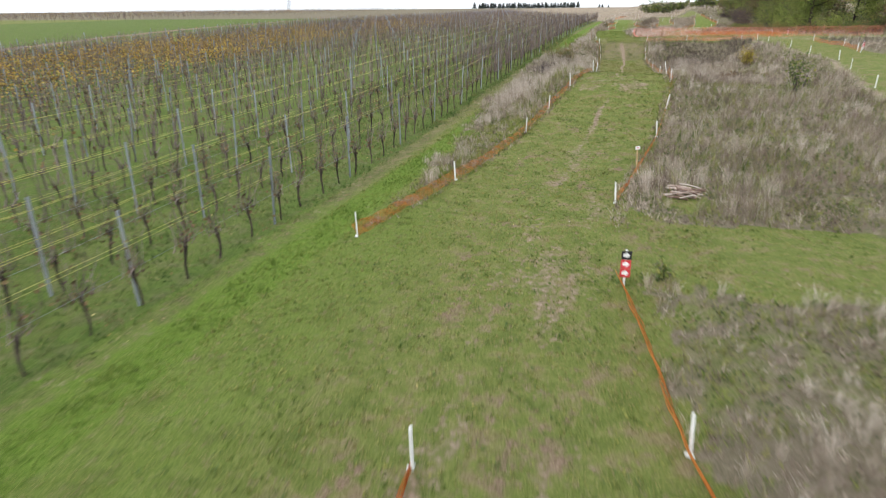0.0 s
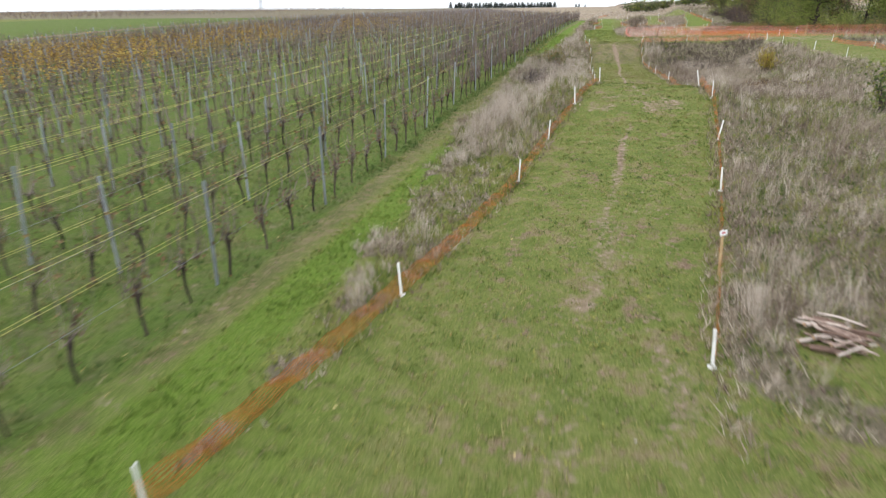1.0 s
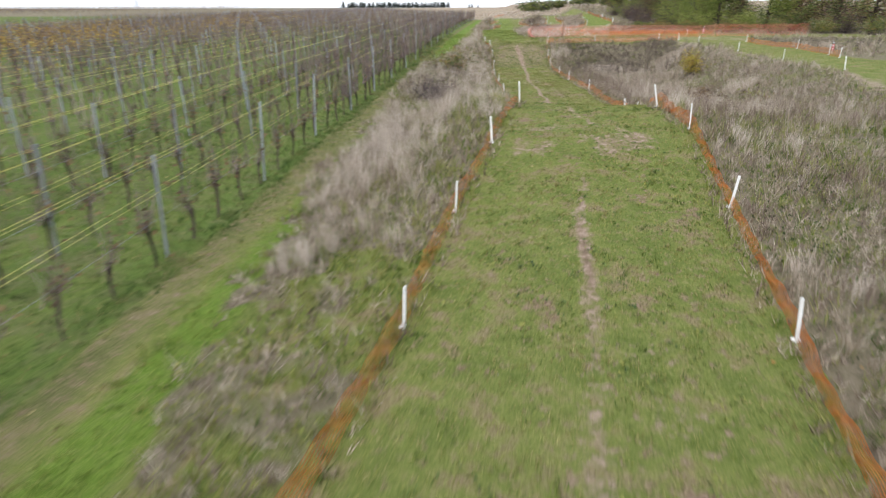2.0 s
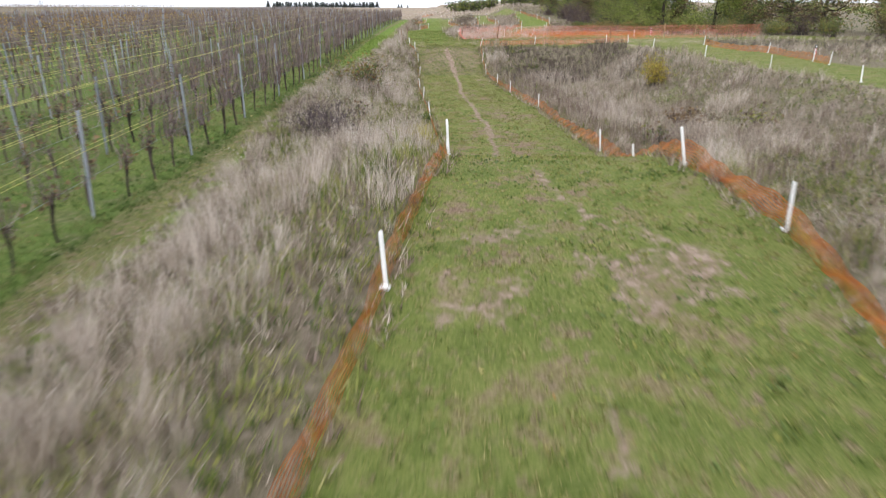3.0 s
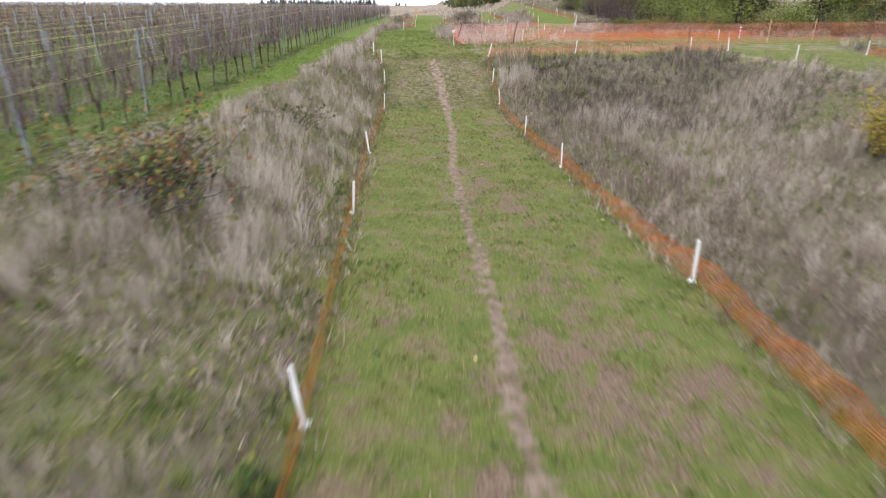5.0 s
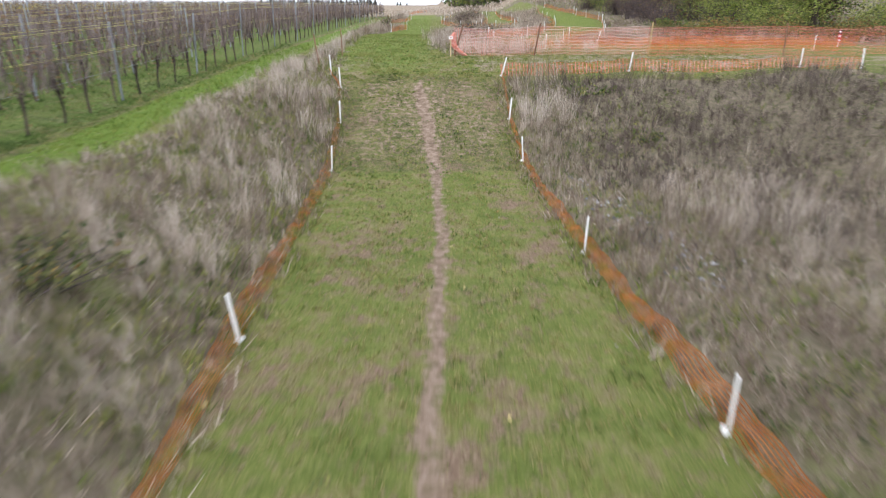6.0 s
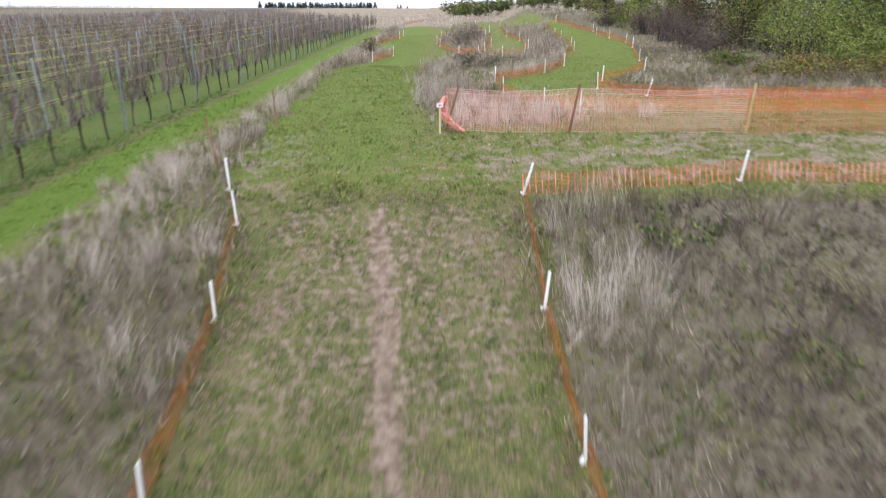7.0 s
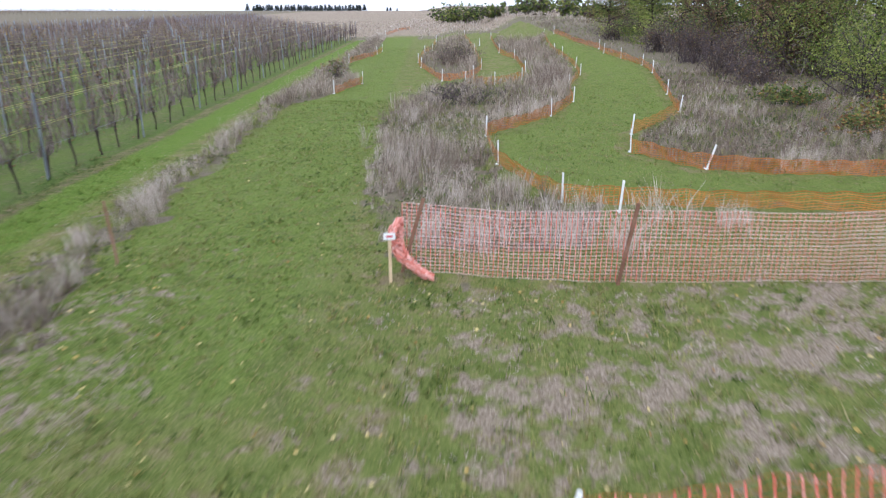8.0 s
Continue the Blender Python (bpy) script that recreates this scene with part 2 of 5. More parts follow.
MEADOW_Z = [(-60, 0.7), (-6, 1.15), (0, 1.3), (8, 1.9), (11, 2.3), (14, 2.5), (18, 2.5), (22, 2.1), (28, 1.7), (40, 1.5), (51.3, 1.42), (54.3, 2.0), (57, 3.1), (58.2, 3.45), (62, 3.58), (70, 3.75), (82, 3.95),
            (95, 4.4), (132, 5.4), (250, 8.5), (450, 12), (720, 14.5), (1500, 13)]
OUTER_Z = [(-60, 0.8), (-6, 1.3), (8, 2.0), (18, 2.7), (30, 3.1), (40, 3.2), (58, 3.45), (70, 3.9), (82, 4.3), (132, 7), (250, 10), (450, 13), (720, 15), (1500, 13)]


def table(y, pairs, spread=0.0):
    a, b = [p[0] for p in pairs], [p[1] for p in pairs]
    return sum(np.interp(y + d, a, b) for d in (-spread, 0, spread)) / 3


def smooth(a, b, v):
    f = np.clip((v - a) / (b - a), 0, 1)
    return f * f * (3 - 2 * f)


LATTICE = np.random.RandomState(7).uniform(-1, 1, (256, 256))


def ripple(x, y, size):
    """A smooth random field about -1 to 1, whose bumps are about size metres across, with finer ones on them."""
    v = 0.0
    for k, (often, much) in enumerate(((0.7, 1.0), (1.5, 0.7), (3.1, 0.4))):
        c, d = math.cos(0.6 + 1.1 * k) * often / size, math.sin(0.6 + 1.1 * k) * often / size
        u, w = c * x - d * y + 37.7 * k, d * x + c * y + 11.3 * k
        i, j = np.floor(u).astype(int), np.floor(w).astype(int)
        f, g = u - i, w - j
        f, g = f * f * (3 - 2 * f), g * g * (3 - 2 * g)
        p, q, i1, j1 = i & 255, j & 255, (i + 1) & 255, (j + 1) & 255
        v = v + much * ((LATTICE[p, q] * (1 - f) + LATTICE[i1, q] * f) * (1 - g) + (LATTICE[p, j1] * (1 - f) + LATTICE[i1, j1] * f) * g)
    return v


def ground(x, y):
    x, y = np.asarray(x, float), np.asarray(y, float)
    a, t, m, o = table(y, VINE_Z, 0.8), table(y, TRACK_Z, 0.8), table(y, MEADOW_Z, 1.0), table(y, OUTER_Z, 2.0)
    z = a + (t - a) * smooth(2.0, 5.2, x)
    z = z + (m - z) * smooth(9.2 + 0.9 * smooth(11, 14, y) * smooth(22, 19.5, y), 12.0, x)
    z = z + (o - z) * smooth(16.0, 20.0, x)
    near = smooth(400, 60, np.abs(y - 30))
    return z + near * (0.035 * ripple(x, y, 2.3) + 0.015 * ripple(x + 50, y, 0.8))


def gz(x, y):
    return float(ground(np.array([x]), np.array([y]))[0])


LEFT_PEGS = [(2.38, -4.75), (3.37, 0.33), (4.42, 7.02), (4.83, 10.7), (5.42, 13.8), (6.16, 19.05), (6.2, 22.35), (5.8, 31.45), (5.45, 37.8), (5.2, 43.5), (5.03, 51.4), (4.86, 54.3), (4.6, 56.45), (4.16, 57.6)]
RIGHT_PEGS = [(8.05, -0.85), (8.57, 2.28), (9.26, 6.98), (9.7, 10.97), (10.0, 15.0), (9.93, 18.0), (10.1, 21.05), (10.36, 24.72), (10.28, 34.6), (9.95, 41.8), (9.7, 46.3), (9.5, 52.0), (9.43, 54.5), (9.47, 57.4)]
BAR_PEGS = [(9.47, 57.4), (13.6, 57.9), (19.0, 57.8), (20.4, 56.9)]
INNER_PEGS = [(19.4, 17.8), (20.3, 25.1), (21.2, 31.0), (20.7, 36.5), (20.9, 44.0), (20.4, 51.2), (20.4, 56.9)]
EDGE_PEGS = [(24.6, 38.6), (24.9, 40.5), (25.4, 46.0), (24.9, 54.0)]
LOOP_A = [(9.5, 121.0), (9.0, 107.7), (8.4, 104.5), (8.0, 95.8), (8.2, 92.7), (9.3, 86.2), (10.9, 87.0), (11.6, 90.2), (12.0, 101.0), (12.4, 121.4)]
LOOP_B = [(14.8, 118.4), (13.7, 100.4), (14.2, 95.9), (13.9, 89.0), (13.2, 85.5), (11.7, 83.9), (10.4, 85.0)]
LOOP_C = [(18.4, 109.3), (17.4, 99.2), (17.3, 96.0), (16.9, 90.2), (16.5, 87.3), (14.9, 82.5), (14.2, 78.4), (12.7, 75.0), (10.2, 71.6), (10.2, 68.4), (11.1, 65.3), (12.3, 65.0), (16.5, 64.6), (24.0, 64.0)]
LOOP_D = [(19.2, 109.1), (19.6, 95.7), (19.3, 93.4), (19.5, 90.5), (19.8, 87.6), (19.4, 84.8), (18.1, 79.1), (17.2, 75.4), (14.4, 71.7), (13.7, 69.5), (14.9, 67.7), (19.6, 66.6), (26.0, 66.0)]
VERGE_PEGS = [(4.5, 81.8), (5.4, 85.3)]
VERGE_FAR = [(3.4, 97.0), (4.8, 103.4), (5.0, 106.0)]
VERGE_END = [(3.3, 138.6), (4.4, 150.0), (6.0, 158.0)]


def inside(x, y, poly):
    hit = np.zeros(x.shape, bool)
    for (ax, ay), (bx, by) in zip(poly, poly[1:] + poly[:1]):
        if ay != by:
            hit ^= ((ay > y) != (by > y)) & (x < (bx - ax) * (y - ay) / (by - ay) + ax)
    return hit


def along(y, pegs):
    return np.interp(y, [p[1] for p in pegs], [p[0] for p in pegs])


def clumps(x, y):
    """Where the rank growth bunches up (above 0) and where it opens (below 0)."""
    return 0.5 * ripple(x, y, 0.45) + 0.7 * ripple(x + 40, y - 9, 1.5) + 0.18


def opening(x, y):
    """Where low green shows between the bunches of dead growth, 0 to 1: on the early verge and by the first netting."""
    return ((x < 5) & (y < 11) | (x > 8) & (y < -5)) * np.where(x > 8, 0.45, 1.0) * smooth(0.0, -0.4, ripple(x + 6, y, 0.9))


ISLE_A = [(8.3, 62.5), (7.4, 66), (7.0, 72), (7.3, 78), (8.2, 82), (9.3, 84.6), (11.7, 83.3), (13.4, 85), (14.2, 88.8), (14.5, 96), (14.2, 104), (15, 118), (18.2, 109), (17.3, 99), (16.7, 90), (16.3, 87.5), (14.8, 82.6),
          (14.1, 78.6), (12.6, 75.2), (10.0, 71.7), (10.0, 68.4), (10.7, 65.2), (11.6, 64.6), (11.2, 63.2), (9.8, 62.4)]
ISLE_B = [(9.3, 86.4), (8.3, 92.7), (8.1, 95.8), (8.6, 104.5), (9.1, 108), (9.6, 122), (12.3, 121), (11.9, 100), (11.5, 90.2), (10.9, 87.2)]
EAST = [(13.9, 69.6), (14.6, 71.6), (17.3, 75.3), (18.2, 79), (19.5, 84.7), (20, 87.6), (19.7, 95), (19.4, 109), (19, 130), (70, 130), (70, 63.5), (26, 66.2), (19.6, 66.8), (15, 67.9)]


# where the lush verge ends and the rank growth begins
VERGE_Y = [-5, 2, 7, 13, 18, 25, 31, 38, 42, 46, 50, 58, 61, 66, 80]
VERGE_X = [2.4, 2.2, 1.9, 1.4, 1.2, 1.2, 0.6, 0.8, 1.5, 2.0, 2.1, 2.2, 2.4, 2.5, 2.5]


def zone_dry(x, y):
    """Where the rank dry growth stands, 0 to 1."""
    w = 0.22 * ripple(x, y, 1.2) + 0.3 * ripple(x, y, 0.35)
    lf, rf = along(y, LEFT_PEGS), along(y, RIGHT_PEGS)
    lb = np.interp(y, VERGE_Y, VERGE_X)
    left = (x > lb + w) & (x < lf - 0.12) & (y > -4.2) & (y < 58)
    left |= (x > lb + w) & (x < np.interp(y, [57, 60, 63, 70, 80], [4.3, 3.9, 3.5, 3.4, 3.0]) + w) & (y >= 57) & (y < 79)
    left |= (x > 2.2 + w) & (x < np.interp(y, [79, 82, 85.3, 90, 97, 103, 110, 132], [3.2, 4.4, 5.3, 4.2, 3.4, 4.6, 4.4, 3.8])) & (y >= 79) & (y < 132)
    of = along(y, INNER_PEGS) - 0.8
    mead = (x > rf + 0.15 + 0.4 * w) & (x < of + w) & (y > -1.9 + 0.6 * ripple(x, y, 2) + 0.4 * np.clip(9.5 - x, 0, 2)) & (y < 57.2)
    near = (y < -5.8 + w) & (x > 8.55 + np.clip(-5.8 - y, 0, 60) * 0.2 + w)
    rim = (x > np.interp(y, [-30, 30, 38, 54, 60], [30, 28, 25.6, 25.6, 27]) + w) & (y < 61)
    far = (y > 128 + 6 * w) & ~((x > 3.2) & (x < 7.5) & (y < 150)) & (x > -62)
    pile = (x - 9.85) ** 2 + 0.5 * (y + 0.2) ** 2 < 0.42
    return (~pile & (left | mead | near | rim | far | inside(x + w, y + 2.5 * w, ISLE_A) | inside(x, y, ISLE_B) | inside(x, y, EAST))).astype(float)


def zone_lush(x, y):
    mid = np.interp(y, [-20, -8, 0, 6, 14, 40, 60, 90], [1.35, 1.4, 1.6, 1.7, 1.45, 1.3, 1.25, 1.3])
    half = np.interp(y, [-20, -5, 5, 14, 24, 40, 60, 100], [0.7, 0.65, 0.5, 0.4, 0.4, 0.75, 0.65, 0.45])
    verge = np.clip(1.35 - np.abs(x - mid) / half, 0, 1) * np.interp(y, [6, 13, 30, 40], [1, 0.55, 0.6, 1])
    rows = np.clip(1.0 - np.abs((x + 2.0) % 2.0 - 1.0) / 0.95, 0, 1) * (x < 0.3) * (x > -58) * 0.32
    field = ((x < -66 - 0.2 * (y - 41)) & (x > -165) & (y < 175)) * 0.1
    loops = inside(x, y, [(10.4, 68.4), (10.4, 71.3), (13, 74.6), (15, 82), (16.9, 87), (17.5, 99), (18.6, 109), (19, 109), (19.3, 93), (19.5, 87.6), (19, 84.8), (17, 75.6), (14, 71.7), (13.3, 69.3), (14.5, 67.4), (26, 65.8), (26, 64.3), (11.2, 65.6)]) * 0.48
    early = 0.5 * smooth(4, -4, y) * smooth(7.0, 3.0, x) * (x > 0)
    level = 0.5 * smooth(57.5, 59.5, y) * (y < 130) * smooth(8.5, 6.5, x) * smooth(2.6, 3.6, x)
    return np.maximum.reduce([verge, rows, field, loops, early, level])


def zone_straw(x, y):
    patch = 0.65 * ripple(x, 1.2 * y, 0.17) + 0.3 * ripple(x + 5, 1.4 * y, 0.6)
    bar = smooth(56.9, 58.3, y) * smooth(62.2, 61.2, y) * smooth(5.6, 9.0, x) * np.clip(0.31 + 0.14 * smooth(8, 12, x) + 0.5 * patch, 0, 0.75)
    edge = np.clip(1 - np.abs(x - along(y, INNER_PEGS) + 0.5) / 0.8, 0, 1) * 0.75 * (y < 57) * (y > 12)
    foot = np.clip(1 - np.abs(x - 0.5) / 0.6, 0, 1) * 0.16 * (y < 170) * (y > -20)
    west = smooth(55, 59, y) * smooth(66, 60, y) * smooth(6.5, 4.6, x) * smooth(2.0, 3.4, x) * 0.42
    hill = 0.9 * smooth(126, 140, y) * (x > -62)
    return np.maximum.reduce([bar, edge, foot, west, hill])


RUT = [(1.0, 6.4), (3.3, 6.5), (9.2, 6.95), (11, 7.15), (14.6, 7.45), (15.7, 7.75), (16.3, 7.5), (17.6, 7.55), (18.4, 7.05), (19, 7.0), (25.6, 7.6), (29.7, 7.7), (33, 7.55), (43.4, 7.35), (46.7, 7.5), (51.5, 7.4), (54.4, 7.15), (56.6, 6.85)]


def zone_dirt(x, y):
    mid = np.interp(y, [r[0] for r in RUT], [r[1] for r in RUT]) + 0.06 * ripple(x * 0, y, 1.0)
    half = np.interp(y, [0, 6, 9, 11, 13, 15, 16, 17.5, 18.2, 20, 26, 28, 33, 50, 52, 56, 57.2], [0.12, 0.13, 0.15, 0.12, 0.07, 0.07, 0.12, 0.12, 0.06, 0.10, 0.14, 0.17, 0.14, 0.16, 0.22, 0.22, 0.12])
    push = np.interp(y, [0, 4, 7, 9, 11, 13, 15.5, 17.5, 20, 24, 34, 50, 56, 57.2, 58], [0.0, 0.42, 0.5, 0.75, 0.62, 0.4, 0.55, 0.74, 0.62, 0.66, 0.68, 0.72, 0.95, 0.5, 0])
    rut = np.clip(1.4 - np.abs(x - mid) / half, 0, 1.1) * push
    crest = np.clip(0.28 + 0.45 * ripple(1.2 * x, 1.6 * y, 0.6), 0, 0.6) * smooth(12.6, 13.6, y) * smooth(16.2, 14.8, y) * smooth(5.5, 6.0, x) * smooth(9.6, 9.0, x)
    face = 0.43 * smooth(51, 53, y) * smooth(58, 56.5, y) * smooth(4.8, 5.6, x) * smooth(9.6, 8.8, x)
    start = (0.3 + 0.22 * ripple(2.5 * x, 0.5 * y, 0.6)) * smooth(-19, -14, y) * smooth(14, 2, y) * smooth(5.2, 6.2, x) * smooth(8.6, 7.6, x)
    road = np.clip(1.4 - np.abs(x + 61 + 0.2 * (y - 41)) / 1.4, 0, 1) * (y > 0)
    return np.maximum.reduce([rut, crest, face, start, road])


def zone_bank(x, y):
    slope = smooth(50.8, 52.0, y) * smooth(58.2, 57.0, y) * smooth(4.0, 5.0, x) * smooth(20, 18.5, x)
    # the mown strip at the foot of the vines, where old clippings lie
    clippings = 0.62 * np.clip(1.4 - np.abs(x - 0.65) / np.interp(y, [-20, 8, 16, 30, 40], [0.5, 0.5, 0.8, 0.7, 0.4]), 0, 1) * (y < 130)
    wheel = np.abs(x - np.interp(y, [57, 62, 70, 80, 95, 120], [6.3, 5.9, 5.5, 5.9, 6.4, 6.2]))
    worn_in = 0.5 * np.clip(1.5 - np.minimum(np.abs(wheel - 0.0), np.abs(wheel - 0.9)) / 0.16, 0, 1) * smooth(57, 59, y) * (y < 125)
    return np.maximum.reduce([slope, clippings, worn_in])


def zone_worn(x, y):
    """Where the turf is thin and the soil shows."""
    track = smooth(3.6, 5.0, x) * smooth(10.4, 9.4, x) * (y > -19) * (y < 90)
    more = 0.1 * smooth(51, 53, y) * smooth(58, 57, y) - 0.4 * smooth(56.6, 58, y)
    return (0.2 + more + 0.1 * smooth(19, 24, y) * smooth(52, 48, y) + 0.22 * ripple(1.6 * x, 0.7 * y, 0.9) + 0.26 * ripple(x + 9, y, 0.25)) * track


def zone_rows(x, y):
    under = np.clip(1.3 - np.abs((x + 0.0) - 2.0 * np.round(x / 2.0)) / 0.5, 0, 1) * (x < 0.4) * (x > -58) * 0.3 + 0.55 * smooth(0.6, 0.2, x) * (x > -58)
    field = 0.7 * ((x < -62) & (x > -165) & (y < 176))
    return np.maximum(under * (y < 250), field)


def build_ground():
    xs = np.concatenate([-np.geomspace(1600, 92, 24), np.arange(-90, -4, 1.0), np.arange(-4, 2, 0.25), np.arange(2, 22, 0.16), np.arange(22, 24, 0.5), np.arange(24, 60, 1.0), np.geomspace(60, 1600, 26)])
    ys = np.concatenate([-np.geomspace(300, 20, 14), np.arange(-19, 56, 0.3), np.arange(56, 66, 0.16), np.arange(66, 100, 0.4), np.arange(100, 180, 1.2), np.geomspace(180, 2200, 40)])
    gx, gy = np.meshgrid(xs, ys)
    v = np.stack([gx.ravel(), gy.ravel(), ground(gx.ravel(), gy.ravel())], 1)
    nx, ny = len(xs), len(ys)
    i = (np.arange(ny - 1)[:, None] * nx + np.arange(nx - 1)).ravel()
    f = np.stack([i, i + 1, i + nx + 1, i + nx], 1)
    me = mesh_from(v, f, M_GROUND, True)
    for name, fn in (("dry", lambda x, y: zone_dry(x, y) * np.where(y > 120, 1, 0.5 + 0.5 * smooth(-0.75, 0.25, clumps(x, y))) * (1 - 0.8 * opening(x, y)) * smooth(140, 126, y) + 0.8 * ((x < -62) & (y > 176))), ("lush", zone_lush), ("straw", zone_straw), ("dirt", zone_dirt), ("bank", zone_bank), ("rows", zone_rows), ("worn", zone_worn)):
        me.attributes.new(name, "FLOAT", "POINT").data.foreach_set("value", fn(v[:, 0], v[:, 1]).astype(np.float32))
    return tagged(new("ground", me), "grassy sloping ground with mown track and dry meadow", "ground", kind="structure")


def mesh_from(verts, faces, mat, shade=False):
    """A mesh from arrays: faces all of three or all of four corners. mat: a material, or a list with face indices given later."""
    me = bpy.data.meshes.new("mesh")
    verts, faces = np.asarray(verts, np.float32), np.asarray(faces, np.int32)
    k = faces.shape[1]
    me.vertices.add(len(verts))
    me.vertices.foreach_set("co", verts.ravel())
    me.loops.add(faces.size)
    me.loops.foreach_set("vertex_index", faces.ravel())
    me.polygons.add(len(faces))
    me.polygons.foreach_set("loop_start", np.arange(0, faces.size, k, dtype=np.int32))
    me.polygons.foreach_set("use_smooth", np.full(len(faces), shade))
    me.materials.append(mat)
    me.update(calc_edges=True)
    return me


def part(name, me, parent, label=""):
    ob = new(name, me)
    ob.parent = parent
    return tagged(ob, label)


def join(pieces):
    """Joins (verts, faces) pieces into one pair of arrays."""
    vs, fs, n = [], [], 0
    for v, f in pieces:
        vs.append(v)
        fs.append(np.asarray(f) + n)
        n += len(v)
    return np.concatenate(vs), np.concatenate(fs)


def tube(path, radii, sides=6, closed=True):
    """A tapered tube along a path, closed at its end by a tight ring or left open where it is too thin to see."""
    path = np.asarray(path, float)
    d = np.gradient(path, axis=0)
    d /= np.linalg.norm(d, axis=1)[:, None] + 1e-9
    up = np.where(np.abs(d[:, 2:3]) > 0.9, np.array([[1.0, 0, 0]]), np.array([[0, 0, 1.0]]))
    a = np.cross(d, up)
    a /= np.linalg.norm(a, axis=1)[:, None]
    b = np.cross(d, a)
    t = np.linspace(0, 2 * np.pi, sides, endpoint=False)
    r = np.asarray(radii, float)[:, None, None]
    v = path[:, None] + r * (np.cos(t)[None, :, None] * a[:, None] + np.sin(t)[None, :, None] * b[:, None])
    n = len(path)
    v = np.concatenate([v.reshape(-1, 3), path[-1:] + d[-1:] * np.asarray(radii)[-1] * 0.3])
    i, j = np.meshgrid(np.arange(n - 1), np.arange(sides), indexing="ij")
    f = np.stack([i * sides + j, i * sides + (j + 1) % sides, (i + 1) * sides + (j + 1) % sides, (i + 1) * sides + j], -1).reshape(-1, 4)
    e = np.arange(sides)
    cap = np.stack([(n - 1) * sides + e, (n - 1) * sides + (e + 1) % sides, np.full(sides, n * sides), np.full(sides, n * sides)], 1)
    tri = np.concatenate([f[:, [0, 1, 2]], f[:, [0, 2, 3]]] + [cap[:, :3]] * closed)
    return v, tri


def box(cx, cy, cz, sx, sy, sz, bevel=0.0):
    """A box with chamfered upright edges and a slightly smaller top."""
    b = bevel
    ring = [(-sx / 2 + b, -sy / 2), (sx / 2 - b, -sy / 2), (sx / 2, -sy / 2 + b), (sx / 2, sy / 2 - b), (sx / 2 - b, sy / 2), (-sx / 2 + b, sy / 2), (-sx / 2, sy / 2 - b), (-sx / 2, -sy / 2 + b)]
    v = []
    for z, s in ((-sz / 2, 1.0), (sz / 2 - b, 1.0), (sz / 2, 1 - 2 * b / max(sx, sy))):
        v += [(x * s, y * s, z) for x, y in ring]
    v = np.array(v + [(0, 0, -sz / 2), (0, 0, sz / 2)]) + (cx, cy, cz)
    f = []
    for k in (0, 8):
        for i in range(8):
            j = (i + 1) % 8
            f += [(k + i, k + j, k + 8 + j), (k + i, k + 8 + j, k + 8 + i)]
    for i in range(8):
        f += [((i + 1) % 8, i, 24), (16 + i, 16 + (i + 1) % 8, 25)]
    return v, np.array(f)


build_ground()


# ---- the vineyard ----
RNG = np.random.RandomState(3)
ROW_END = 135.0
FAR_END = 250.0


def post_places():
    """Post places along a row, about 4.8 m apart."""
    y, out = -18.3, []
    while y < FAR_END:
        out.append(y)
        y += 4.62 if y < 20 else (4.8 if y < 40 else 5.05)
    return out


def post_mesh(far=False):
    """A rolled steel profile, 1.85 m above the ground, with a folded edge."""
    if far:
        return box(0, 0, 0.9, 0.045, 0.04, 1.9)
    s = [(-0.024, -0.017), (0.024, -0.017), (0.024, 0.017), (0.015, 0.017), (0.015, -0.007), (-0.015, -0.007), (-0.015, 0.017), (-0.024, 0.017)]
    v = np.array([(x, y, z) for z in (-0.1, 1.85) for x, y in s])
    f = []
    for i in range(8):
        j = (i + 1) % 8
        f += [(i, j, 8 + j), (i, 8 + j, 8 + i)]
    for q in ((0, 1, 4, 5), (1, 2, 3, 4), (5, 6, 7, 0)):
        f += [(8 + q[0], 8 + q[1], 8 + q[2]), (8 + q[0], 8 + q[2], 8 + q[3])]
    return v, np.array(f)


